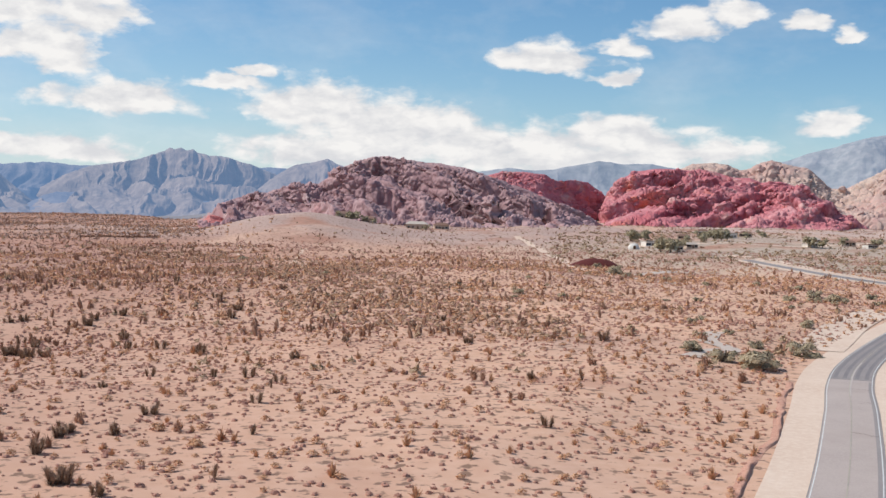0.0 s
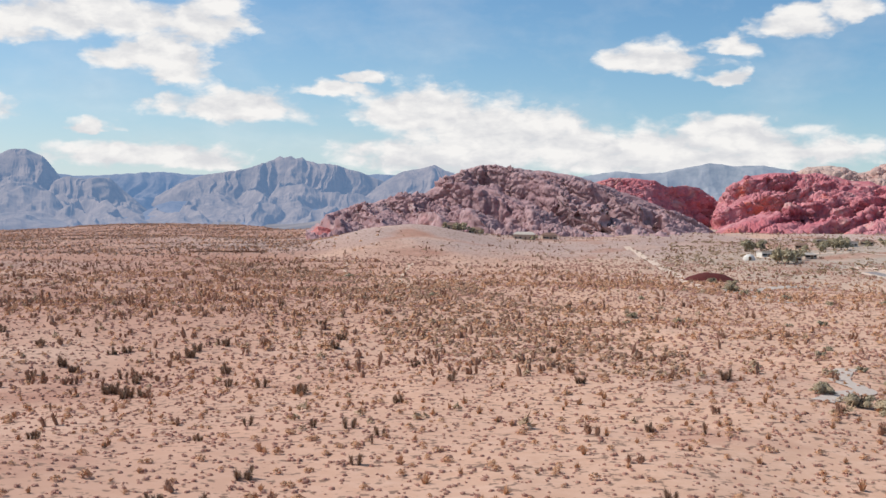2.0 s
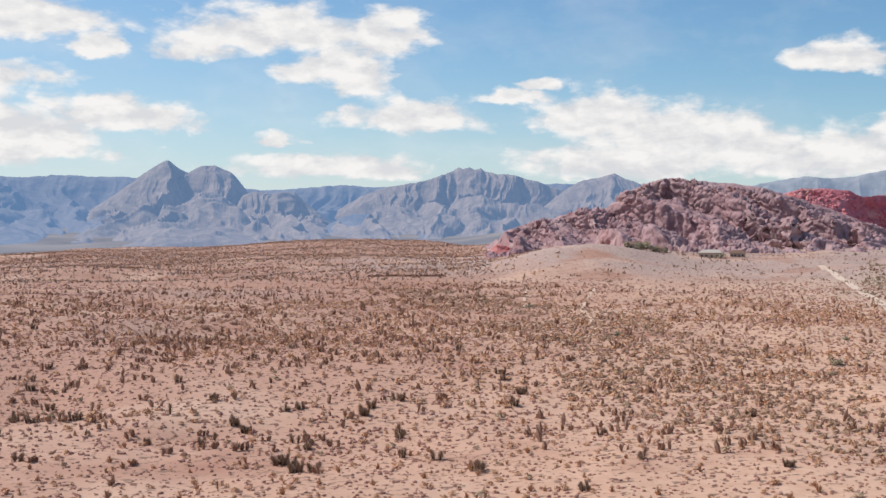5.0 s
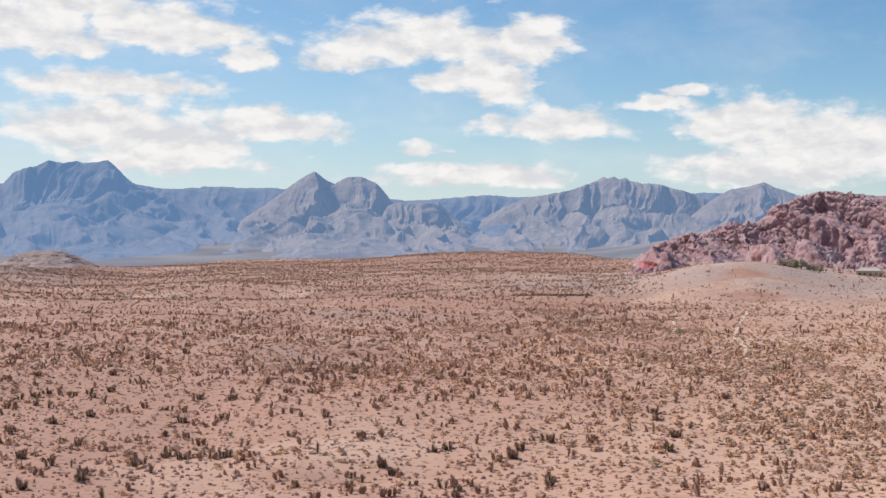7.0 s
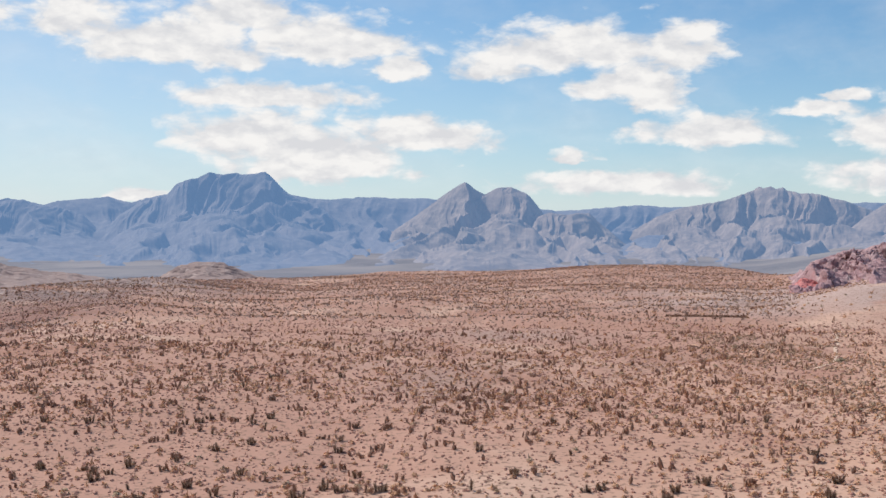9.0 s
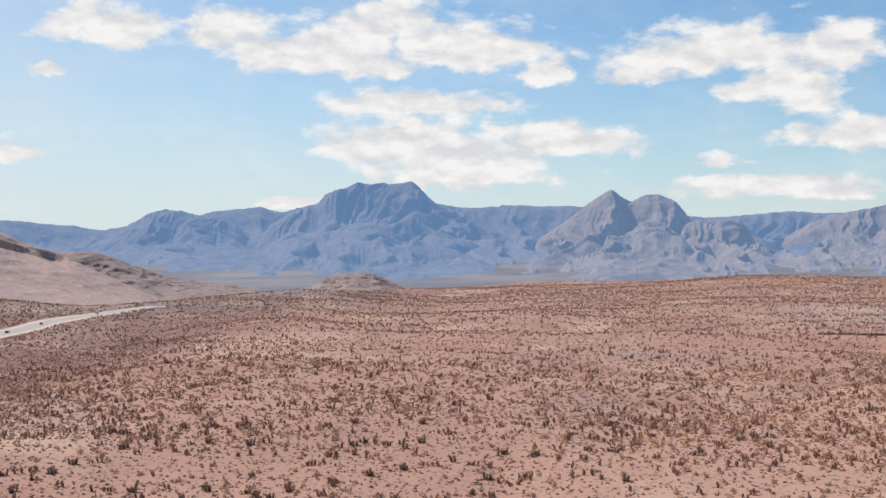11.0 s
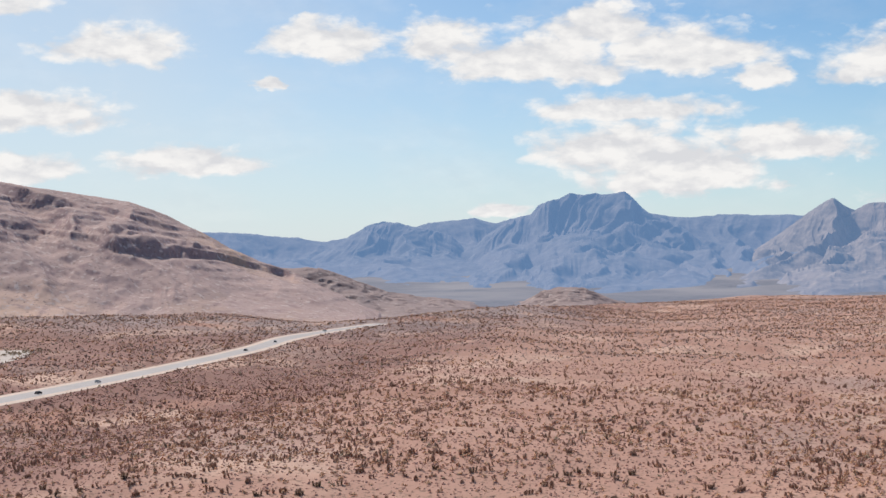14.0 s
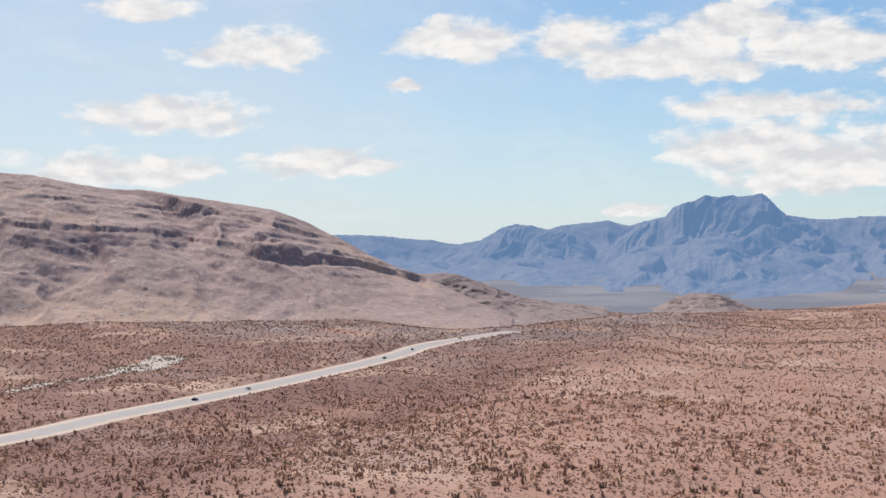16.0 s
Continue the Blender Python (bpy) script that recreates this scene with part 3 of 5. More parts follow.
def road_berm():
    """A low eroded bank of red earth along the edge of the gravel shoulder."""
    line = spline(ROAD_EAST[:4], 150)
    d = np.gradient(line, axis=0)
    n = np.stack([d[:, 1], -d[:, 0]], -1) / np.linalg.norm(d, axis=1)[:, None]
    k = np.arange(len(line)) * 1.0
    rows = []
    for o, h in ((-8.8, -0.12), (-8.95, 0.05), (-9.05, 0.22), (-9.2, 0.28), (-9.5, 0.2), (-9.8, 0.05), (-10.1, -0.12)):
        p = line + n * (o + 1.6 * fbm(k / 60, k * 0, 5, 51))[:, None]
        rows.append(np.column_stack([p, surface_z(p[:, 0], p[:, 1]) + 0.04 + h * np.clip(0.55 + 1.6 * fbm(k / 25 + 3, k * 0 + o, 4, 52), 0.05, 1.5)]))
    ob = new("earth_berm", mesh_grid("earth_berm", np.array(rows), M["berm"]))
    tagged(ob, "low eroded red earth berm along the gravel shoulder", "earth berm", kind="structure")


road_berm()
build_road("road_west", LINE_WEST, 6.5, "straight pale asphalt road across the desert", "pale_asphalt", 5.0)


# ---- mountains ----
def mountain(name, knots, dist, front, back, mat, label, category, kind="", talus=0.42, spur=260.0, seed=1, base=-22.0, nr=110, na=400,
             refd=4200.0, eye=55.0, jag=3.0, cliffs=1.0, ledge=(), relief=1.0, strata=0.0, cliff_at=0.30, tight=1.0, warp=0.5, dip=0.13, crag=0.0, bedding=0.9, flute=1.0, bed_from=-1.0, fold=0.9, bands=(), apron=1.6):
    """A mountain whose crest runs along an arc; knots: degrees to the left, and crest height as if it stood refd metres off.
    Spurs run down from the crest, with cliffs above and talus below."""
    k = np.array(knots, float)
    az = np.linspace(k[0, 0], k[-1, 0], na)
    crest = eye + (np.interp(az, k[:, 0], k[:, 1]) - eye) * dist / refd
    if refd > 2500:
        crest = crest + 5 * fbm(np.radians(az) * dist / 70, az * 0, 4, seed + 20)
    s = np.concatenate([np.linspace(1, 0, nr) ** (1.7 if refd > 2500 else 1.0), -np.linspace(0, 1, nr // 5)[1:]])
    A, S = np.meshgrid(np.radians(az), s)
    arc, H = A * dist, np.broadcast_to(crest, A.shape)
    D = dist - np.where(S > 0, front * S, back * S)
    slant = arc + 0.25 * (dist - D) * np.sin(arc / spur / 2.3 + seed) + spur * warp * fbm(arc / spur, D / spur, 3, seed + 1)
    reach = 0.36 + 0.64 * (1 - tight) + tight * (0.40 * (1 - np.abs(2 * vnoise(slant / spur, np.zeros_like(arc), seed) - 1)) + 0.16 * (1 - np.abs(2 * vnoise(slant / spur * 2.7, D / spur * 0.4, seed + 2) - 1)) \
        + 0.08 * flute * ridged(slant / spur * 7, D / spur * 1.5, 2, seed + 4))
    u = np.clip(S / np.clip(reach, 0.2, 1), 0, 1)
    c = cliff_at * (1.15 - 0.3 * fbm(slant / spur, D * 0, 2, seed + 9))
    upper = 1 - (1 - talus) * (smooth(0, 1, np.clip(u / c, 0, 1)) * cliffs + (1 - cliffs) * np.clip(u / c, 0, 1))
    lower = talus * (1 - np.clip((u - c) / (1 - c), 0, 1)) ** apron
    g = np.where(u < c, upper, lower)
    bell = np.clip(np.sin(np.pi * np.clip(u, 0, 1) ** 0.6), 0, 1)
    rib = 1 - np.abs(2 * vnoise(slant / spur * 1.6 + 5, D / spur * 0.35, seed + 12) - 1)
    rib2 = 1 - np.abs(2 * vnoise(slant / spur * 4.5 + 9, D / spur * 0.8, seed + 13) - 1)
    fine = flute * (0.25 + 0.75 * smooth(talus - 0.12, talus + 0.12, g)) if refd > 2500 else flute
    g = np.clip(g + relief * bell * (0.28 * (rib - 0.55) + 0.15 * fine * (rib2 - 0.55) + 0.06 * fine * (ridged(slant / spur * 11, D / spur * 1.6, 2, seed + 16) - 0.55) + 0.20 * (1 - flute) * fbm(arc / spur * 2.2, D / spur * 2.2, 5, seed + 21)), 0, 1)
    for at, amp, thick in ledge:
        q = (g - at + 0.07 * fbm(arc / 170, D / 260, 6, seed + 6)) / thick
        how = np.clip(0.6 + 0.9 * fbm(arc / 160, D / 400, 4, seed + 8), 0, 1)
        g = np.clip(g + amp * how * thick * 0.7 * (2 * smooth(-0.22, 0.22, q) - 1 - np.clip(q, -1, 1)), 0, 1)
    Z = base + (H - base) * g
    Z = np.where(S < 0, base + (H - base) * (1 + np.minimum(S, 0)) ** 0.7, Z)
    inner = smooth(0, 0.25, np.abs(S))
    Z = Z + (H - base) * ((0.03 if refd > 2500 else 0.05) * fbm(slant / 90, D / 90, 4, seed + 7)) * inner * np.clip(g * 6, 0, 1) + jag * (0.7 if refd > 2500 else 1.0) * fbm(arc / 30, D / 30, 3, seed + 11) * np.clip(g * 5, 0, 1)
    if strata:
        # tilted beds that break off in ledges
        bed = (Z - dip * arc) / strata + fold * fbm(arc / 160, D / 160, 4, seed + 14)
        part_of = bed - np.floor(bed)
        Z = Z + strata * bedding * (smooth(0.25, 0.6, part_of) - part_of) * np.clip(0.4 + 1.2 * vnoise(arc / 70, D / 70, seed + 15), 0, 1) * np.clip(g * 6, 0, 1) * smooth(0, 0.1, np.abs(S)) * smooth(bed_from, bed_from + 0.08, g)
    for line, tall, sheer in bands:
        # a single cliff along a sloping line
        line = np.array(line, float)
        at = np.interp(np.degrees(A), line[:, 0], line[:, 1]) + 0.35 * tall * fbm(arc / 45, D / 90, 4, seed + 12)
        high = tall * (0.85 + 0.6 * fbm(arc / 60 + 7, D * 0, 3, seed + 13))
        q = (Z - at) / high
        end = smooth(line[0, 0] - 0.5, line[0, 0] + 0.3, np.degrees(A)) * (1 - smooth(line[-1, 0] - 0.3, line[-1, 0] + 0.5, np.degrees(A))) * (S > 0)
        Z = Z + high * end * (2 * smooth(-sheer, sheer, q) - 1 - np.clip(q, -1, 1))
    if crag:
        # beds that stand out of the steep faces
        D = D - crag * fbm(arc / (crag * 5) + 3, (Z - dip * arc) / (crag * 1.3), 4, seed + 18) * np.clip(g * 6, 0, 1) * smooth(0, 0.08, np.abs(S))
    Z = np.minimum(Z, H + jag * 0.8 * fbm(arc / 9, D / 60, 3, seed + 17) + 0.6)
    pts = np.stack([-np.sin(A) * D, np.cos(A) * D, Z], -1)
    ob = new(name, mesh_grid(name, pts[:, ::-1], mat))
    return tagged(ob, label, category, kind=kind), pts


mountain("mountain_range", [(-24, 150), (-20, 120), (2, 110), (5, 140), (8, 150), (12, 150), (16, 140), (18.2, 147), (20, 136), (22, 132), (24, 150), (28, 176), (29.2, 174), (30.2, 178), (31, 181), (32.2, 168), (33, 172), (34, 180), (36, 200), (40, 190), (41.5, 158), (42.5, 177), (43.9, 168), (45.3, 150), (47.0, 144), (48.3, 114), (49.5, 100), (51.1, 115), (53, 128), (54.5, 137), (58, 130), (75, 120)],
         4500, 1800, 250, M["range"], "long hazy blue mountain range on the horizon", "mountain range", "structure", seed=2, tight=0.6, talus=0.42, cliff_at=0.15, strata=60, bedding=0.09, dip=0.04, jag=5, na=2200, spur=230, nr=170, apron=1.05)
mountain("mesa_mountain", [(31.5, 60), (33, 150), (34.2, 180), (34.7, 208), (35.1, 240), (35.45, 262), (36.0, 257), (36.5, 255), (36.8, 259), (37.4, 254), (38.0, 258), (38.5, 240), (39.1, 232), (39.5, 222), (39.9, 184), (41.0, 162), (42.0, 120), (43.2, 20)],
         4200, 1800, 200, M["range"], "tall flat-topped limestone mountain, blue with haze", "mountain", seed=4, tight=0.6, talus=0.42, cliff_at=0.15, strata=60, bedding=0.09, dip=0.04, jag=5, na=700, spur=170, nr=170, relief=1.2, apron=1.05)
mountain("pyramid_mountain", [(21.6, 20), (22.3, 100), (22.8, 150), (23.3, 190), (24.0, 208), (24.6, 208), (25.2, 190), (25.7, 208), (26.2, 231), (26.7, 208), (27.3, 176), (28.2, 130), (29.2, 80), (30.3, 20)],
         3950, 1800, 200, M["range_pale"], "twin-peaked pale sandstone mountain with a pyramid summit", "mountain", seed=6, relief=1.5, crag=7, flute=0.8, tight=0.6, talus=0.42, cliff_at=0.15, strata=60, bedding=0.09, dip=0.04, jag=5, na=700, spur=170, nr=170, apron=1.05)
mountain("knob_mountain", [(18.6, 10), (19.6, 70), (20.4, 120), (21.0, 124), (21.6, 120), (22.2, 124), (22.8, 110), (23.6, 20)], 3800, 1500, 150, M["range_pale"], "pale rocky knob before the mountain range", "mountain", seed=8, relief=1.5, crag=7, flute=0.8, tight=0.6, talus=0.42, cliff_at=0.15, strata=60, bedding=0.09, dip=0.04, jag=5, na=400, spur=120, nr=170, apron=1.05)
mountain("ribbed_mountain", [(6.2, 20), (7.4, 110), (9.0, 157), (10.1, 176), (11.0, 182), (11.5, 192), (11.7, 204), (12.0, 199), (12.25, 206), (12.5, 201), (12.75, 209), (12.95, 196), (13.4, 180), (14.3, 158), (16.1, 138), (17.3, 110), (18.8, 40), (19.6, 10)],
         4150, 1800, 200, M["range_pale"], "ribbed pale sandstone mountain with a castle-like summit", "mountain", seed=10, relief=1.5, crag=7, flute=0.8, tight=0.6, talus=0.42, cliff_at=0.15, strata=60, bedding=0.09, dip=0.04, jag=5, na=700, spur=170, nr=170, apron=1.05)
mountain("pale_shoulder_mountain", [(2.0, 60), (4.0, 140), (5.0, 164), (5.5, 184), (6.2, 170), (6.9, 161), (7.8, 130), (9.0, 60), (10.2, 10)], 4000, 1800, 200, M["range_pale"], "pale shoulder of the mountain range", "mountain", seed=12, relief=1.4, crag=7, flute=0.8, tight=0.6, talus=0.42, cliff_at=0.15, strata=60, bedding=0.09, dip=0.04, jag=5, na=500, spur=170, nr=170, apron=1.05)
mountain("slope_mountain", [(42.2, 20), (43.6, 120), (44.6, 143), (45.3, 150), (46.0, 160), (46.8, 170), (47.5, 158), (48.1, 130), (49.4, 80), (51.0, 20)], 4250, 1350, 200, M["range"], "sloping mountain at the end of the range, blue with haze", "mountain", seed=14, tight=0.6, talus=0.42, cliff_at=0.2, strata=60, bedding=0.09, dip=0.04, jag=5, na=500, spur=170, nr=170)
mountain("blue_mountain", [(-15.5, 120), (-13.4, 162), (-10.5, 182), (-9.6, 192), (-8.3, 194), (-7.2, 203), (-5.9, 181), (-5.2, 170), (-4.1, 165), (-2.9, 171), (-1, 150), (3, 60)], 4300, 700, 200, M["range_gray"], "dark mountain behind the red rock hills, blue with haze", "mountain", seed=16, na=500, refd=4300, flute=0.15, relief=0.6, apron=1.1)
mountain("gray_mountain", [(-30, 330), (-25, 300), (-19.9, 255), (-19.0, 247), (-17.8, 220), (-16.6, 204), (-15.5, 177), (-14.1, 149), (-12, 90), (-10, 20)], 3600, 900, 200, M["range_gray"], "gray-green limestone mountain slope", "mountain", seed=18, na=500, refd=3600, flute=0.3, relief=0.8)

def cells_in(p, seed):
    """As cells(), for points in space."""
    base = np.floor(p)
    f1, f2, who = np.full(len(p), 9.0), np.full(len(p), 9.0), np.zeros(len(p))
    for di in (-1, 0, 1):
        for dj in (-1, 0, 1):
            for dk in (-1, 0, 1):
                i, j, k = base[:, 0] + di, base[:, 1] + dj, base[:, 2] + dk
                u = i + 7919 * k
                d = np.sqrt((i + hashed(u, j, seed) - p[:, 0]) ** 2 + (j + hashed(u, j, seed + 31) - p[:, 1]) ** 2 + (k + hashed(u, j, seed + 47) - p[:, 2]) ** 2)
                who = np.where(d < f1, hashed(u, j, seed + 57), who)
                f2 = np.minimum(np.maximum(d, f1), f2)
                f1 = np.minimum(d, f1)
    return f1, f2, who


def rock_hill(name, knots, dist, front, back, mat, label, category, seed, dome=0.75, dip=0.4, beds=(), blocks=((38, 0.10), (17, 0.15), (7.5, 0.22), (3.8, 0.28)), bands=(), recede=None, ravine=0.4, spur=90.0, na=900, nr=230, base=3.0):
    """A bare sandstone hill under a given crest: tilted beds that break off in cliffs, ravines, and rounded blocks parted by cracks.
    knots: degrees to the left, and crest height. dome: how bulging its front is."""
    k = np.array(knots, float)
    az = np.linspace(k[0, 0], k[-1, 0], na)
    H = np.interp(az, k[:, 0], k[:, 1])
    s = np.linspace(1, 0, 500)
    A, S = np.meshgrid(np.radians(az), s)
    arc, D = A * dist, dist - front * S
    bend = arc + 0.5 * (dist - D) * np.sin(arc / spur / 1.7 + seed) + 0.5 * spur * fbm(arc / spur, D / spur, 3, seed + 1)
    cut = np.abs(2 * vnoise(bend / spur, D / spur * 0.35, seed + 2) - 1) ** 1.5
    bell = np.sin(np.pi * np.clip(1 - S, 0, 1) ** 0.7) ** 2
    g = (1 - S) ** dome * (1 - ravine * bell * (1 - cut)) + 0.10 * bell * fbm(arc / 45, D / 45, 4, seed + 3)
    Z = base + (H - base) * np.clip(g, 0, 1)
    for thick, amp, width, low, off in beds:
        b = (Z - dip * arc) / thick + 0.45 * fbm(arc / 90, D / 90, 3, seed + off)
        rest = b - np.floor(b)
        how = np.clip(0.7 + 1.5 * fbm(arc / 85 + 4, D / 100, 3, seed + off + 3), 0, 1) * smooth(0, 0.15, S) * smooth(low, low + 0.12, g)
        Z = Z + thick * amp * how * (smooth(0.48 - width, 0.48 + width, rest) - rest)
    for line, tall in bands:
        # a single cliff along a sloping line
        line = np.array(line, float)
        at = np.interp(np.degrees(A), line[:, 0], line[:, 1]) + 5 * fbm(arc / 22, D / 60, 3, seed + 12)
        q = (Z - at) / tall
        end = smooth(line[0, 0] - 0.25, line[0, 0] + 0.2, np.degrees(A)) * (1 - smooth(line[-1, 0] - 0.2, line[-1, 0] + 0.25, np.degrees(A)))
        Z = Z + tall * end * (2 * smooth(-0.10, 0.10, q) - 1 - np.clip(q, -1, 1))
    Z = np.minimum(Z, H)
    # even steps down each face, so that cliffs are as finely built as benches
    rows = np.empty((nr, na, 2))
    way = np.vstack([np.zeros(na), np.cumsum(np.hypot(np.diff(D, axis=0), np.diff(Z, axis=0)), 0)])
    for c in range(na):
        at = np.linspace(0, way[-1, c], nr)
        rows[:, c, 0], rows[:, c, 1] = np.interp(at, way[:, c], D[:, c]), np.interp(at, way[:, c], Z[:, c])
    m = nr // 6
    fall = np.linspace(0, 1, m + 1)[1:, None]
    Dall = np.vstack([rows[..., 0], dist + back * fall * np.ones(na)])
    Zall = np.vstack([rows[..., 1], base + (H - base) * (1 - fall) ** 0.8])
    if recede:
        # the face draws back along part of its length
        Dall = Dall + recede[2] * smooth(recede[0], recede[1], az)
    Aall = np.broadcast_to(np.radians(az), Dall.shape)
    pts = np.stack([-np.sin(Aall) * Dall, np.cos(Aall) * Dall, Zall], -1)
    n = np.cross(np.gradient(pts, axis=1), np.gradient(pts, axis=0))
    n /= np.linalg.norm(n, axis=2, keepdims=True) + 1e-9
    n *= np.sign(n[..., 2:3] + 1e-6)
    q = np.stack([Aall * dist, Dall, Zall - dip * 0.6 * Aall * dist], -1).reshape(-1, 3)
    wob = fbm(q[:, 0] / 40, q[:, 1] / 40 + q[:, 2] / 30, 3, seed + 5)
    push = 5.0 * fbm(q[:, 0] / 55, q[:, 1] / 55 + q[:, 2] / 35, 3, seed + 6)
    broken = np.clip(0.75 + 0.9 * fbm(q[:, 0] / 60 + 9, q[:, 1] / 60 + q[:, 2] / 40, 2, seed + 8), 0.25, 1.2)
    for size, amp in blocks:
        f1, f2, who = cells_in(q / (size * 1.35, size, size * 0.8) + wob[:, None] * 0.5, seed + int(size))
        push = push + size * amp * broken * (0.6 * (np.sqrt(np.clip(1 - (f1 / 0.9) ** 2, 0, 1)) - 0.75) + 1.1 * (smooth(0, 0.20, f2 - f1) - 0.8) + 0.8 * (who - 0.5))
    push = push + 2.2 * broken * fbm(q[:, 0] / 26, q[:, 2] / 3.2 + q[:, 1] / 30, 3, seed + 9)
    top = np.abs(np.arange(nr + m) - nr + 1)[:, None] / nr
    pts = pts + n * (push.reshape(Dall.shape) * (0.22 + 0.78 * smooth(0.0, 0.10, top)))[..., None]
    ob = new(name, mesh_grid(name, pts[:, ::-1], mat))
    return tagged(ob, label, category), pts


rock_hill("red_rock_ledge", [(9.5, -8), (9.9, 6), (10.4, 13), (10.9, 14), (11.25, 7), (11.6, -10)], 1140, 55, 60, M["ledge_rock"], "low ledge of bright red sandstone at the foot of the hill", "rock ledge", 34,
          dip=0.0, beds=((5, 0.6, 0.2, 0.0, 41),), blocks=((6, 0.2), (3, 0.22)), ravine=0.1, spur=30, na=220, nr=60, base=2)
MAUVE = rock_hill("red_rock_hill_mauve", [(-7.6, 8), (-7.0, 18), (-5.7, 31), (-3.8, 48), (-2.2, 61), (-1.1, 69), (0.2, 74), (1.3, 75), (2.9, 79), (3.9, 75), (5.0, 64), (6.0, 49), (7.6, 42), (9.1, 35), (10.4, 26), (11.0, 12), (11.4, 2)],
                  1300, 230, 160, M["mauve_rock"], "rugged mauve sandstone hill of broken blocks", "rock hill", 20, dome=0.8, dip=0.45, beds=((26, 1.0, 0.05, 0.12, 41), (9, 0.5, 0.12, 0.0, 51)), ravine=0.35, bands=((((-0.6, 30), (0.1, 42), (1.6, 57), (2.8, 66), (3.8, 72)), 15), (((2.1, 28), (3.1, 36), (4.5, 45), (5.3, 54)), 13), (((-5.2, 24), (-3.5, 30), (-1.8, 27)), 8)))
DARK = rock_hill("red_rock_hill_dark", [(-8.0, 5), (-7.4, 50), (-6.7, 62), (-5.9, 63), (-5.3, 61), (-4.7, 68), (-3.8, 70), (-2.7, 72), (-2.1, 66), (-0.4, 56), (2, 20)],
                 1430, 60, 160, M["red_rock"], "deep red sandstone hill of broken blocks", "rock hill", 22, dome=0.35, dip=0.3, recede=(-4.4, -7.6, 115.0), beds=((24, 0.5, 0.1, 0.1, 41),), na=500, nr=160, spur=70)
BRIGHT = rock_hill("red_rock_hill_bright", [(-19.5, 8), (-18.4, 22), (-17.6, 36), (-17.0, 50), (-16.2, 62), (-15.4, 66), (-14.6, 64), (-14.1, 70), (-13.4, 70), (-12.6, 76), (-11.8, 80), (-11.2, 79), (-9.8, 79), (-8.8, 75), (-8.0, 61), (-7.6, 47), (-7.2, 8)],
                   1500, 230, 160, M["red_rock"], "bright red sandstone hill of broken blocks", "rock hill", 24, dome=0.65, dip=-0.3, beds=((24, 0.8, 0.06, 0.1, 41), (9, 0.4, 0.15, 0.0, 51)), ravine=0.55, spur=110, bands=((((-11.4, 26), (-10.2, 38), (-9.0, 34), (-8.0, 30)), 6), (((-16.4, 34), (-15.0, 50), (-14.0, 42), (-12.6, 30)), 7)))
TAN = rock_hill("tan_rock_hill", [(-32, 130), (-26, 120), (-19.9, 92), (-19.3, 80), (-18.3, 64), (-17.6, 64), (-17.2, 75), (-16.6, 91), (-15.7, 96), (-15.0, 102), (-14.5, 98), (-14.1, 90), (-13.6, 87), (-13.1, 95), (-12.4, 97), (-11.5, 95), (-10.3, 80), (-8, 30)],
                1720, 200, 200, M["tan_rock"], "pale tan sandstone knobs above the red hill", "rock hill", 26, dome=0.6, dip=0.1, beds=((22, 0.5, 0.2, 0.1, 41),), blocks=((22, 0.2), (10, 0.22), (5, 0.2)), ravine=0.4, spur=80, na=700, nr=150)
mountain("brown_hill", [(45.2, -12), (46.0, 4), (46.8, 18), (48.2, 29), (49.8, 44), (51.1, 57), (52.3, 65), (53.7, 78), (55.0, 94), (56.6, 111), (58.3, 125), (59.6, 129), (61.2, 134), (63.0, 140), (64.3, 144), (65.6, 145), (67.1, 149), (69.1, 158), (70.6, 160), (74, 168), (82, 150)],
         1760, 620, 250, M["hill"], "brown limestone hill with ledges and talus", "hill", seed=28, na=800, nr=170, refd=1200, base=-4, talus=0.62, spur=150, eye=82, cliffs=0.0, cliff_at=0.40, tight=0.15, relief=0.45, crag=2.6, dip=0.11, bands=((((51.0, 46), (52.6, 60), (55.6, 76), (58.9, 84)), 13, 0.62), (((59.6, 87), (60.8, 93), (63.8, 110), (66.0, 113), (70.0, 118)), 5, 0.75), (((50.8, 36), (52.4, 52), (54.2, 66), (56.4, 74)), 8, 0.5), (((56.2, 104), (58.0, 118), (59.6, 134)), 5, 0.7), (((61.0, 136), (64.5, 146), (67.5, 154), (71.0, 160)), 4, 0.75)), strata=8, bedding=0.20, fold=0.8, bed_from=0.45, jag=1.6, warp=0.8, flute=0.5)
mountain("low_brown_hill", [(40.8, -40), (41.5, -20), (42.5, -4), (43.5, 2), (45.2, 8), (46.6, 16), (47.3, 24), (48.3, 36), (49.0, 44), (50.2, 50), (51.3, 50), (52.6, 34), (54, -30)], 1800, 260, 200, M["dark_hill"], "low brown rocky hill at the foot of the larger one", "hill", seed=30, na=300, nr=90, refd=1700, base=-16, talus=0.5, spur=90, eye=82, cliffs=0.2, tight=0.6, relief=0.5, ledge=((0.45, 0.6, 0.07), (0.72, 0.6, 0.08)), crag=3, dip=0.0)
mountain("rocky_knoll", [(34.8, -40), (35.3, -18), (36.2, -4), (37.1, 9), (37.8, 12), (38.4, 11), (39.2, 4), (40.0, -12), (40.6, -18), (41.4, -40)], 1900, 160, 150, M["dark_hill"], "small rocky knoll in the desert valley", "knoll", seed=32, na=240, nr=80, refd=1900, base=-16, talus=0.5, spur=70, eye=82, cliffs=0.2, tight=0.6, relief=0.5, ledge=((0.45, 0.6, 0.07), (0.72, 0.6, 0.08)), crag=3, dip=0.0)


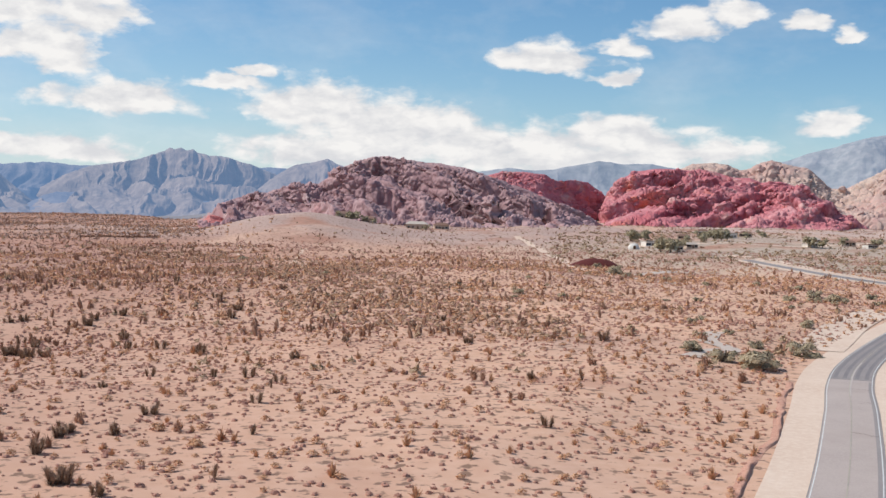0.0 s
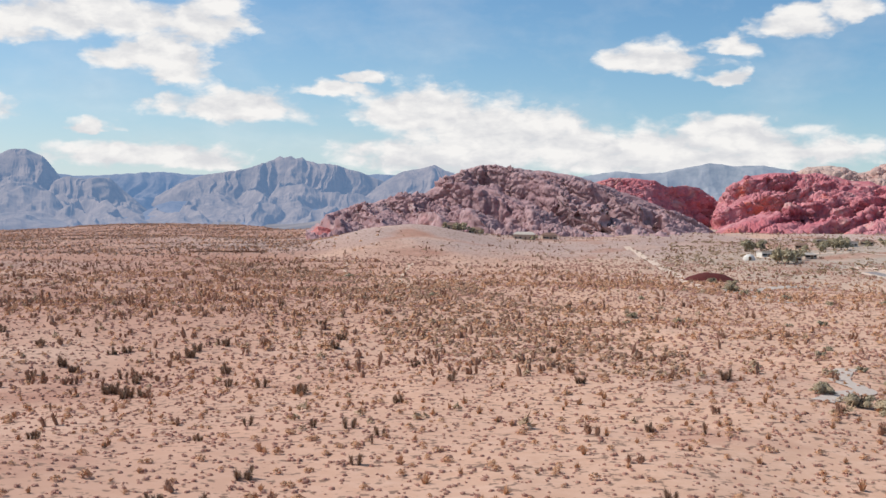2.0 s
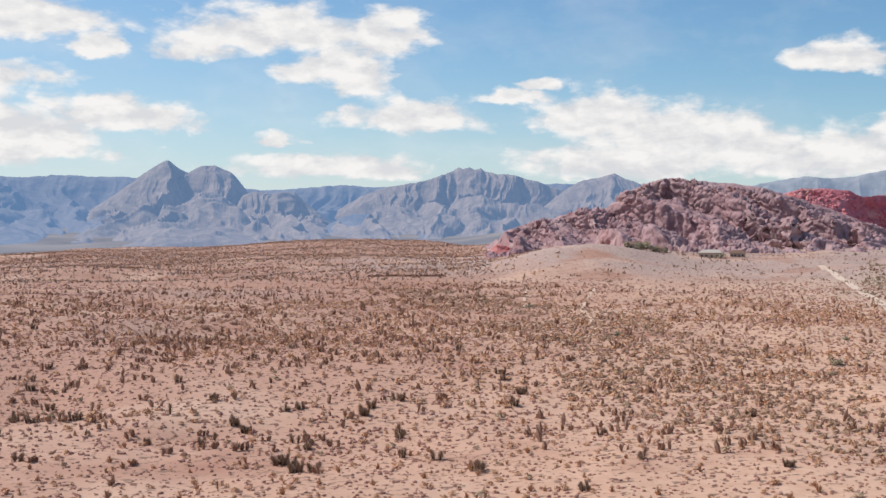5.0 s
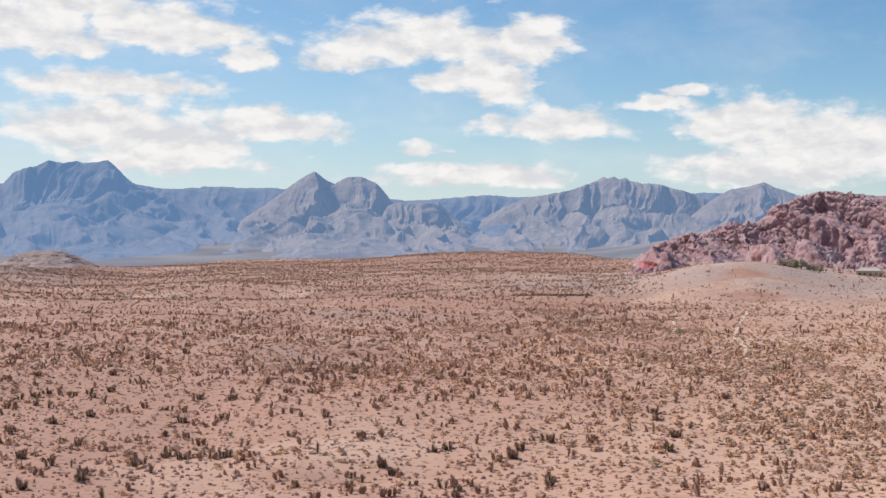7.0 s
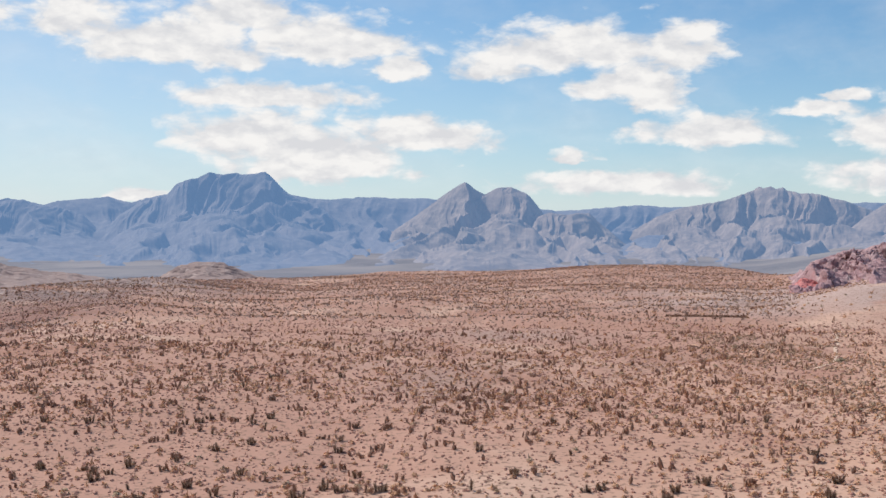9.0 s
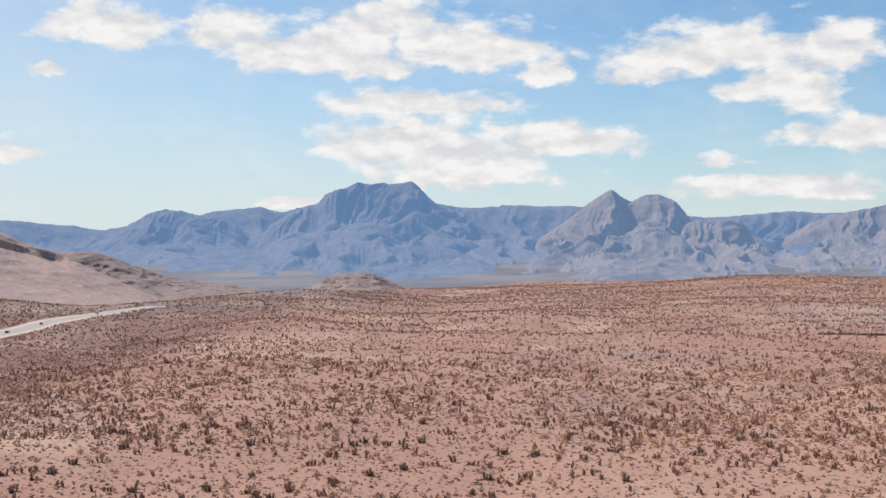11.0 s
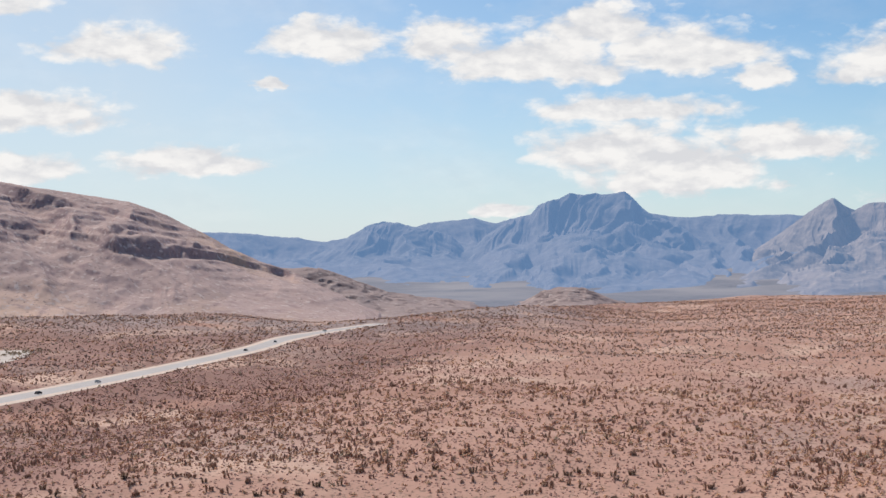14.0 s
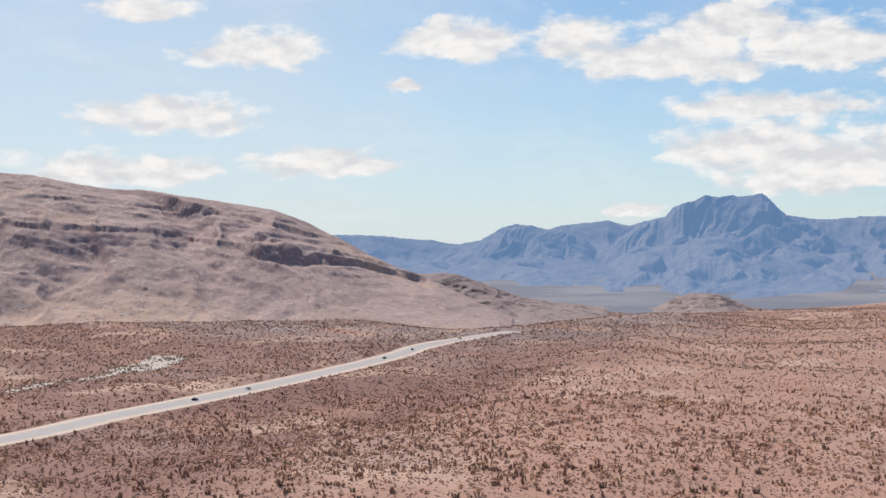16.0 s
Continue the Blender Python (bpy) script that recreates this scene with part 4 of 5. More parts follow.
def valley_fan():
    """The valley floor behind the swell, and the grey-green slope that rises from it to the foot of the range."""
    az, k = np.linspace(8, 49.5, 240), np.linspace(0, 1, 90)
    A, K = np.meshgrid(np.radians(az), k)
    crest = crest_of(np.degrees(A))
    start = np.maximum(crest + 90, 1820 + 160 * fbm(A * 30, A * 0, 3, 41))
    R = start + (4100 - start) * K ** 1.4
    x, y = -np.sin(A) * R, np.cos(A) * R
    z = np.maximum(-3.0 * (1 - smooth(0, 0.08, K)) + ground_z(x.ravel(), y.ravel()).reshape(x.shape) + 2.5 * smooth(0, 0.08, K), -27 + 40 * (np.clip(R - 2050, 0, None) / 2050) ** 1.15 + 10 * fbm(A * R / 170, R / 700, 5, 40) * smooth(2150, 2700, R))
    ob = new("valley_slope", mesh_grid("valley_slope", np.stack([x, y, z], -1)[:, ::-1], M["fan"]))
    tagged(ob, "hazy grey-green gravel slope below the mountain range", "ground", kind="structure")


valley_fan()


# ---- boulders on the red hills ----
def boulder_meshes(mat):
    out = []
    for k in range(5):
        bm = bmesh.new()
        bmesh.ops.create_icosphere(bm, subdivisions=1, radius=1.0)
        rnd = random.Random(100 + k)
        sx, sy, sz = rnd.uniform(0.9, 1.5), rnd.uniform(0.8, 1.2), rnd.uniform(0.55, 0.95)
        for v in bm.verts:
            f = 1 + rnd.uniform(-0.22, 0.22)
            v.co = Vector((v.co.x * sx * f, v.co.y * sy * f, v.co.z * sz * f))
        me = bpy.data.meshes.new("boulder")
        bm.to_mesh(me)
        bm.free()
        me.materials.append(mat)
        out.append(me)
    return out


def scatter_boulders(hill, pts, mat, count, seed, sizes=(2.5, 8.0)):
    rng = np.random.default_rng(seed)
    shapes = boulder_meshes(mat)
    rows, cols, _ = pts.shape
    crest = int(rows * 0.8)
    for _ in range(count):
        i, j = rng.integers(int(rows * 0.12), crest), rng.integers(8, cols - 8)
        x, y, z = pts[i, j]
        if z < 22:
            continue
        size = sizes[0] * (sizes[1] / sizes[0]) ** (rng.random() ** 1.8)
        ob = new("boulder", shapes[rng.integers(5)])
        ob.parent = hill
        ob.location, ob.rotation_euler, ob.scale = (x, y, z + size * 0.15), rng.uniform(-0.6, 0.6, 3) + (0, 0, rng.uniform(0, 6.28)), (size,) * 3


# ---- plants ----
def off_road(x, y):
    d = np.full(x.shape, 1e9)
    for line, half in ((LINE_EAST, 9.5), (LINE_WEST, 13.0), (spline(GRAVEL_FLAT), 11.0)):
        near = (x > line[:, 0].min() - 20) & (x < line[:, 0].max() + 20) & (y > line[:, 1].min() - 20) & (y < line[:, 1].max() + 20)
        if near.any():
            d[near] = np.minimum(d[near], off_line(x[near], y[near], line) - half)
    return d > 0


def spread(lo, hi, density, seed, patch=0.0, az=(-25, 78), where=None):
    """Random places in a ring about the origin, so many to the square metre, thinned where the growth is patchy."""
    rng = np.random.default_rng(seed)
    n = int(density * 0.5 * radians(az[1] - az[0]) * (hi ** 2 - lo ** 2))
    r, a = np.sqrt(rng.uniform(lo ** 2, hi ** 2, n)), np.radians(rng.uniform(*az, n))
    x, y = -np.sin(a) * r, np.cos(a) * r
    keep = off_road(x, y) & (rng.random(n) > 0.85 * smooth(0.25, 0.6, bump(x, y, -104, 890, 70, 110)))
    if where:
        keep &= where(x, y)
    keep &= off_line(x, y, np.array([(-778.0, 346.0), (-815.0, 395.0), (-836.0, 420.0)])) > 13
    if patch:
        keep &= rng.random(n) < 1 - patch + patch * smooth(-0.2, 0.3, fbm(x / 80 + y / 130, y / 70 - x / 160, 3, 70) + 0.35 * fbm(x / 14, y / 14, 2, 71)) * 1.6
    return x[keep], y[keep], rng


def tuft(k, rng, spiky, leaf=0.10):
    """k triangles of a shrub about 1 m wide: twigs that rise and spread, or a rounded leafy clump."""
    tri = []
    for _ in range(k):
        a, up = rng.uniform(0, 2 * np.pi), rng.uniform(0.15, 1.0) ** 0.8
        way = np.array([np.cos(a) * np.cos(up * 1.45), np.sin(a) * np.cos(up * 1.45), np.sin(up * 1.45)])
        side = np.cross(way, rng.normal(size=3))
        side /= np.linalg.norm(side)
        if spiky:
            base, tip, w = way * 0.05, way * rng.uniform(0.55, 1.0) * (0.55, 0.55, 0.95), 0.13
            tri.append([base - side * w * 0.5, base + side * w, tip])
        else:
            if rng.random() < 0.7:
                # a leaf cluster lying on the outside of the clump
                out = way * (0.46, 0.46, 0.5) * rng.uniform(0.8, 1.05)
                turn = np.cross(way, side)
                w = leaf * rng.uniform(0.9, 1.6)
                tri.append([out - side * w - turn * w * 0.6, out + side * w - turn * w * 0.6, out + turn * w * 1.3 + way * w * rng.uniform(-0.3, 0.9)])
                continue
            # a sprig: narrow, pointing outwards from within the clump
            mid = way * (0.42, 0.42, 0.5) * rng.uniform(0.25, 1.0)
            w = leaf * rng.uniform(0.7, 1.3)
            tri.append([mid - side * w, mid + side * w, mid + (way + rng.normal(size=3) * 0.35) * w * 3.2])
    t = np.array(tri)
    t[..., 2] = np.maximum(t[..., 2], -0.05)
    return t


def mound(sides, rings, sprigs, rng, leaf=0.12):
    """A low rounded shrub about 1 m wide: an uneven leafy dome with sprigs standing out of it."""
    ang = np.arange(sides) * 2 * np.pi / sides
    levels = []
    for k in range(rings):
        f = k / rings * 0.5 * np.pi
        r = 0.47 * np.cos(f * 0.9) * rng.uniform(0.72, 1.2, sides)
        z = 0.55 * np.sin(f) * rng.uniform(0.8, 1.2, sides) - 0.04
        a = ang + rng.uniform(-0.3, 0.3, sides)
        levels.append(np.stack([np.cos(a) * r, np.sin(a) * r, z], -1))
    tip = np.array([rng.uniform(-0.1, 0.1), rng.uniform(-0.1, 0.1), 0.56])
    tri = []
    for k in range(rings):
        for i in range(sides):
            j = (i + 1) % sides
            if k + 1 < rings:
                tri += [[levels[k][i], levels[k][j], levels[k + 1][i]], [levels[k + 1][i], levels[k][j], levels[k + 1][j]]]
            else:
                tri.append([levels[k][i], levels[k][j], tip])
    tri = np.array(tri)
    return np.concatenate([tri, tuft(sprigs, rng, False, leaf)]) if sprigs else tri


def growth(name, places, tri, size, mat, label, category, spiky=False, variants=6, sink=0.02, low=1.0, leaf=0.12, dome=()):
    """Many like plants as one mesh."""
    x, y, rng = places
    z = surface_z(x, y)
    shapes = [mound(*dome, tri, rng, leaf) if dome else tuft(tri, rng, spiky, leaf) for _ in range(variants)]
    which = rng.integers(variants, size=len(x))
    verts = []
    for k in range(variants):
        m = which == k
        n = int(m.sum())
        a, s = rng.uniform(0, 2 * np.pi, n), size[0] * (size[1] / size[0]) ** rng.random(n)
        c, sn = np.cos(a)[:, None, None], np.sin(a)[:, None, None]
        t = shapes[k][None] * s[:, None, None, None]
        p = np.stack([t[..., 0] * c - t[..., 1] * sn, t[..., 0] * sn + t[..., 1] * c, t[..., 2] * rng.uniform(0.75, 1.15, n)[:, None, None] * low - sink], -1)
        verts.append((p + np.stack([x[m], y[m], z[m]], -1)[:, None, None]).reshape(-1, 3))
    verts = np.concatenate(verts)
    ob = new(name, mesh_raw(name, verts, np.arange(len(verts)).reshape(-1, 3), M[mat], flat=True))
    return tagged(ob, label, category, kind="stuff")


GREY, DRY = "low grey-brown desert shrubs scattered over sand", "dry orange-tan brush with bare twigs"
RED = "low reddish-brown desert shrubs scattered over sand"
growth("bursage", spread(85, 260, 0.25, 1, 0.25), 20, (0.33, 0.95), "grey_shrub", GREY, "shrubs", low=0.75, leaf=0.10, dome=(7, 3), variants=10)
growth("bursage", spread(6, 90, 0.14, 22, 0.3, (-180, 180)), 24, (0.45, 1.1), "grey_shrub", GREY, "shrubs", low=0.62, leaf=0.12)
growth("bursage", spread(260, 450, 0.20, 2, 0.25), 4, (0.5, 1.35), "red_shrub", RED, "shrubs", low=0.75, leaf=0.14, dome=(5, 2), variants=10)
growth("bursage", spread(450, 760, 0.08, 21, 0.4), 0, (0.75, 1.75), "red_shrub", RED, "shrubs", low=0.8, dome=(5, 2))
growth("bursage", spread(760, 1200, 0.02, 23, 0.8, (-25, 13)), 5, (0.8, 1.6), "grey_shrub", GREY, "shrubs", low=0.7, leaf=0.24)
growth("bursage", spread(760, 2050, 0.045, 3, 0.4, (11, 78)), 5, (0.9, 1.9), "far_shrub", "low grey-brown desert shrubs farther off, greyed as by haze", "shrubs", low=0.7, leaf=0.26)
growth("bursage", spread(640, 1330, 0.04, 33, 0.5, (49, 80)), 6, (1.0, 2.0), "grey_shrub", "dense brown shrubs on the plain below the hill", "shrubs", low=0.7, leaf=0.26)
growth("dry_brush", spread(85, 300, 0.032, 4, 0.5), 120, (0.8, 1.9), "dry_shrub", DRY, "shrubs", low=0.9, leaf=0.052)
growth("dry_brush", spread(85, 300, 0.010, 41, 0.8), 30, (1.0, 1.9), "dry_shrub", DRY, "shrubs", True)
growth("dry_brush", spread(300, 620, 0.055, 5, 0.7), 22, (1.0, 2.3), "dry_shrub", DRY, "shrubs", low=0.9, leaf=0.13)
growth("dry_brush", spread(620, 2050, 0.010, 6, 0.8, (8, 78)), 8, (1.4, 2.5), "dry_shrub", "dry orange-tan brush farther off", "shrubs", low=0.8, leaf=0.22)
growth("bursage", spread(420, 1250, 0.10, 35, 0.4, (40, 78), lambda x, y: np.abs((x + 445) * 0.878 + (y - 30) * 0.478 - 85) < 65), 6, (0.7, 1.5), "red_shrub", "reddish shrubs in the hollow beside the road", "shrubs", low=0.75, leaf=0.24)
THICKET = np.array([(-165, 640), (-80, 520), (-50, 430), (-25, 370), (0, 320), (10, 270)], float)
growth("olive_brush", spread(240, 760, 0.13, 44, 0.3, (-6, 18), lambda x, y: off_line(x, y, THICKET) < 26 + 26 * fbm(x / 30, y / 30, 3, 45)), 8, (0.8, 1.9), "thicket", "dense olive-brown brush in a shallow draw", "shrubs", low=0.85, leaf=0.16, dome=(5, 2))
growth("settlement_scrub", spread(640, 980, 0.026, 36, 0.8, (-24, -5)), 22, (1.2, 3.4), "sage", "grey-green scrub round the settlement", "shrubs", low=0.8, leaf=0.13)
growth("creosote", spread(180, 1400, 0.0020, 7, 0.7), 40, (1.4, 2.8), "sage", "olive-brown creosote bushes scattered over the desert", "shrubs", low=0.95, leaf=0.09)


def along_wash():
    rng = np.random.default_rng(15)
    k = rng.integers(len(LINE_WASH), size=420)
    x, y = LINE_WASH[k, 0] + rng.normal(size=420) * 11, LINE_WASH[k, 1] + rng.normal(size=420) * 11
    growth("wash_bushes", (x, y, rng), 14, (1.0, 2.6), "sage", "grey-green bushes along the dry gravel wash", "shrubs", leaf=0.16)


along_wash()


def blades(count, low, high, radius, rng, length=0.45):
    """Stiff pointed leaves round a stem, as triangles."""
    tri = []
    for n in range(count):
        h = low + (high - low) * (n / max(count - 1, 1))
        a = n * 2.4 + rng.uniform(-0.3, 0.3)
        lift = 0.25 + 1.0 * (n / count) + rng.uniform(-0.2, 0.2)
        way = np.array([np.cos(a) * np.cos(lift), np.sin(a) * np.cos(lift), np.sin(lift)])
        side = np.array([-np.sin(a), np.cos(a), 0]) * 0.075
        base = np.array([np.cos(a) * radius, np.sin(a) * radius, h])
        tri.append([base - side, base + side, base + way * length * rng.uniform(0.75, 1.2)])
    return np.array(tri)


def stem_meshes(h, rng):
    bm = bmesh.new()
    bmesh.ops.create_cone(bm, cap_ends=True, segments=6, radius1=0.15, radius2=0.10, depth=h)
    for v in bm.verts:
        v.co = v.co + Vector((rng.uniform(-0.02, 0.02), rng.uniform(-0.02, 0.02), h / 2))
    trunk = bpy.data.meshes.new("trunk")
    bm.to_mesh(trunk)
    bm.free()
    trunk.materials.append(M["yucca_trunk"])
    t = blades(64, h * 0.1, h, 0.12, rng, 0.62).reshape(-1, 3)
    return trunk, mesh_raw("leaf_crown", t, np.arange(len(t)).reshape(-1, 3), M["near_yucca"], flat=True)


def yucca(stems, seed):
    """One yucca: a clump of leaning stems, each a trunk under a crown of blades."""
    rng = np.random.default_rng(seed)
    root = new("yucca")
    for k in range(stems):
        h = rng.uniform(0.4, 1.3) if k else rng.uniform(0.9, 1.7)
        trunk, crown = stem_meshes(h, rng)
        a, off = rng.uniform(0, 6.28), (0.0 if stems == 1 else rng.uniform(0.2, 0.3 + 0.13 * stems))
        t = new("trunk", trunk)
        t.parent = root
        t.matrix_local = pose(math.cos(a) * off, math.sin(a) * off, -0.05, math.degrees(-math.sin(a) * 0.22), math.degrees(math.cos(a) * 0.22))
        c = new("leaf_crown", crown)
        c.parent = t
    return tagged(root, "dark yucca clump with stiff pointed leaves on sand" if stems > 1 else "single-stemmed dark yucca with stiff pointed leaves", "yucca", group="yuccas")


# standing ones that can be told apart, then the rest by chance
KNOWN_YUCCAS = [(-23.6, 169.2), (-45.5, 189.9), (-36.1, 135.2), (-35.7, 148.3), (-28.0, 260.5), (-18.6, 234.0), (-79.6, 301.5), (-52.6, 311.8), (-25.1, 211.4), (-69.5, 265.8), (-55.4, 239.7),
                (-78.0, 227.5), (-62.9, 242.9), (13.8, 183.3), (21.1, 179.5), (12.5, 138.8), (-0.2, 283.5), (5.3, 228.5), (-83.5, 285.9), (-48.5, 175.0), (-41.3, 123.4), (-34.3, 108.7)]
MORE_YUCCAS = [(-182.7, 368.1), (-137.4, 353.9), (-264.8, 380.2), (-222.2, 306.9), (-159.7, 267.7), (-145.6, 269.5), (-102.3, 286.5), (-99.5, 289.7), (-84.5, 288.4), (-80.4, 304.0), (-82.6, 376.3), (-63.1, 340.8),
               (-51.7, 299.1), (-158.8, 281.7), (-122.2, 292.4), (-140.5, 310.7), (-117.9, 317.7), (-70.7, 270.5), (-86.2, 258.0), (-217.6, 320.7), (-259.4, 372.7), (-295.1, 299.1), (-269.3, 336.1), (-352.0, 328.9),
               (-305.8, 321.6), (-271.1, 405.3), (-386.5, 297.8), (-389.9, 265.3), (-375.5, 241.0), (-248.8, 418.0), (-312.6, 287.9), (-369.5, 304.5), (-349.8, 248.9)]


def plant_yuccas():
    kinds = [yucca(n, 40 + n * 7 + v) for v, n in enumerate((1, 3, 4, 5, 6, 4, 2, 7))]
    rng = np.random.default_rng(77)
    spots = KNOWN_YUCCAS + MORE_YUCCAS
    x, y, _ = spread(95, 420, 0.0075, 8, 0.6)
    az = np.degrees(np.arctan2(-x, y))
    reach = np.where(az < 12, 240, np.where(az < 30, 310, 400))
    keep = (np.hypot(x, y) < reach) & (rng.random(len(x)) < np.where(az < 15, 0.12, np.where(az < 28, 0.4, 1.0)))
    spots = spots + list(zip(x[keep], y[keep]))
    spots = spots[:300]
    for n, (px, py) in enumerate(spots):
        kind = kinds[n % 8] if n < 8 else kinds[rng.integers(8)]
        z = float(surface_z(np.array([px]), np.array([py]))[0])
        m = pose(px, py, z, 0, 0, rng.uniform(0, 360)) @ Matrix.Scale(rng.uniform(0.75, 1.1) if math.hypot(px, py) < 230 else rng.uniform(0.95, 1.45), 4)
        if n < 8:
            kind.matrix_basis = m
        else:
            ob = copy_thing(kind, m)
            ob.scale = m.to_scale()


plant_yuccas()


def far_yuccas():
    """Those too far to tell apart, as one mesh."""
    rng = np.random.default_rng(5)

    def clump(stems, sides, leaves):
        tri = []
        for n in range(stems):
            h, lean = rng.uniform(0.4, 0.9) if n else rng.uniform(0.7, 1.25), rng.uniform(-0.4, 0.4, 2)
            foot = rng.uniform(-0.75, 0.75, 2) * (stems > 1)
            ang = np.arange(sides) * 2 * np.pi / sides + rng.uniform(0, 6)

            def ring(z, w):
                return np.stack([np.cos(ang) * w + foot[0] + lean[0] * z, np.sin(ang) * w + foot[1] + lean[1] * z, np.full(sides, z)], -1)
            lo, mid, top = ring(-0.1, 0.17), ring(h * 0.6, rng.uniform(0.20, 0.36)), ring(h + 0.2, 0.04)
            for k in range(sides):
                j = (k + 1) % sides
                tri += [[lo[k], lo[j], mid[k]], [mid[k], lo[j], mid[j]], [mid[k], mid[j], top[k]]]
            t = blades(leaves, h * 0.3, h, 0.16, rng, 0.5) * (1, 1, 1)
            tri += list(t + (foot[0] + lean[0] * h * 0.6, foot[1] + lean[1] * h * 0.6, 0))
        return np.array(tri)
    shapes = [clump(1 + k % 4, 4, 3) for k in range(6)]
    fine = [clump(2 + k % 4, 5, 26) for k in range(6)]
    verts = []
    for lo, hi, dens, seed, grow in ((130, 430, 0.006, 14, 1.5), (230, 700, 0.0105, 11, 1.85), (700, 2060, 0.0055, 12, 1.6)):
        x, y, r2 = spread(lo, hi, dens, seed, 0.35)
        az, r = np.degrees(np.arctan2(-x, y)), np.hypot(x, y)
        keep = (r > np.where(az < 12, 240, np.where(az < 30, 310, 400))) & (r2.random(len(x)) < np.where(az < 0, 0.3, np.where(az < 11, 0.45, np.where((az < 24) & (r < 340), 0.4, 1.0))))
        if lo == 130:
            keep = r2.random(len(x)) < np.where(az < 16, 0.12, np.where(az < 24, 0.5, 1.0))
        x, y = x[keep], y[keep]
        z, which = surface_z(x, y), r2.integers(6, size=len(x))
        for k in range(6):
            m = which == k
            a, s = r2.uniform(0, 6.28, m.sum()), r2.uniform(0.6, 1.05, m.sum()) * grow
            c, sn = np.cos(a)[:, None, None], np.sin(a)[:, None, None]
            t = (fine if lo == 130 else shapes)[k][None] * s[:, None, None, None] * (1.1, 1.1, 1.0)
            p = np.stack([t[..., 0] * c - t[..., 1] * sn, t[..., 0] * sn + t[..., 1] * c, t[..., 2]], -1) + np.stack([x[m], y[m], z[m]], -1)[:, None, None]
            verts.append(p.reshape(-1, 3))
    v = np.concatenate(verts)
    tagged(new("yucca_field", mesh_raw("yucca_field", v, np.arange(len(v)).reshape(-1, 3), M["yucca_leaf"], flat=True)), "dark yuccas dotted over the far desert", "yuccas", kind="stuff")


far_yuccas()


def bush(name, size, tri, mat, label, category, seed):
    """A rounded bush: a few bare limbs and a leafy crown with gaps."""
    rng = np.random.default_rng(seed)
    root = new(name)
    bm = bmesh.new()
    for k in range(4):
        a = k * 1.6 + rng.uniform(-0.3, 0.3)
        g = bmesh.ops.create_cone(bm, cap_ends=True, segments=5, radius1=0.05 * size, radius2=0.02 * size, depth=0.6 * size)
        m = pose(0.1 * size * math.cos(a), 0.1 * size * math.sin(a), 0.25 * size, 25 * math.sin(a), 25 * math.cos(a), 0)
        bmesh.ops.transform(bm, matrix=m, verts=g["verts"])
    part("limb", bm, M["bark"], root)
    t = np.concatenate([tuft(tri // 3, rng, False, 0.032) * rng.uniform(0.3, 0.75) * size * (1.1, 1.1, 1.0) + (rng.normal() * 0.26 * size, rng.normal() * 0.26 * size, rng.uniform(-0.12, 0.22) * size) for _ in range(14)])
    v = t.reshape(-1, 3)
    crown = new("crown", mesh_raw("crown", v, np.arange(len(v)).reshape(-1, 3), M[mat], flat=True))
    crown.parent = root
    return tagged(root, label, category)


def put(kind, x, y, turn=0.0, size=1.0):
    z = float(surface_z(np.array([float(x)]), np.array([float(y)]))[0])
    return copy_thing(kind, pose(x, y, z, 0, 0, turn) @ Matrix.Scale(size, 4))


SAGE_SPOTS = [(54.5, 206, 2.9), (68.3, 228, 2.3), (84, 280, 1.8), (49.5, 211, 1.9), (45.5, 221, 1.6), (60.5, 232, 1.4), (58.2, 245, 0.9), (52, 241, 0.8), (47.5, 228, 0.9), (55.7, 268.8, 0.9), (115.7, 355.6, 2.3), (122, 372, 2.5), (112, 365.3, 2.1), (106, 372, 1.9), (118, 385, 2.2),
              (123.9, 420.4, 1.6), (113.8, 438.1, 1.2), (65.4, 352.4, 1.2), (77.5, 367.1, 1.2), (72.3, 514, 2.8), (76, 590, 2.4), (84, 585, 2.0), (73.4, 481.7, 1.6), (81.8, 506, 1.5), (86.7, 468.8, 1.4), (93.3, 428.3, 1.2), (130, 362, 1.4), (140, 395, 1.6)]


def plant_bushes():
    rng = np.random.default_rng(9)
    sages = [bush("sage_bush", 2.0, 1500, "sage_leaf", "rounded grey-green sage bush beside the dry wash", "bush", 60 + k) for k in range(3)]
    darks = [bush("creosote_bush", 2.4, 600, "tree_leaf", "dark green creosote bush on open sand", "bush", 70 + k) for k in range(2)]
    for group, spots in ((sages, SAGE_SPOTS), (darks, [(23.6, 369.5, 1.3), (34.6, 348.1, 1.3), (20.5, 343.3, 0.8), (-92, 560, 1.6), (-40, 420, 1.2), (62, 290, 0.9), (95, 330, 0.9), (40.2, 254.2, 0.7), (30, 420, 1.0)])):
        for n, (x, y, s) in enumerate(spots):
            if n < len(group):
                z = float(surface_z(np.array([x]), np.array([y]))[0])
                group[n].matrix_basis = pose(x, y, z, 0, 0, 40 * n) @ Matrix.Scale(s, 4)
            else:
                o = put(group[n % len(group)], x, y, rng.uniform(0, 360))
                o.scale = (s, s, s)
        for o in group:
            o["group"] = "bushes"


plant_bushes()


# ---- houses and trees of the settlement ----
def box(bm, x, y, z, w, d, h):
    g = bmesh.ops.create_cube(bm, size=1.0)
    bmesh.ops.transform(bm, matrix=Matrix.Translation((x, y, z + h / 2)) @ Matrix.Diagonal((w, d, h, 1)), verts=g["verts"])


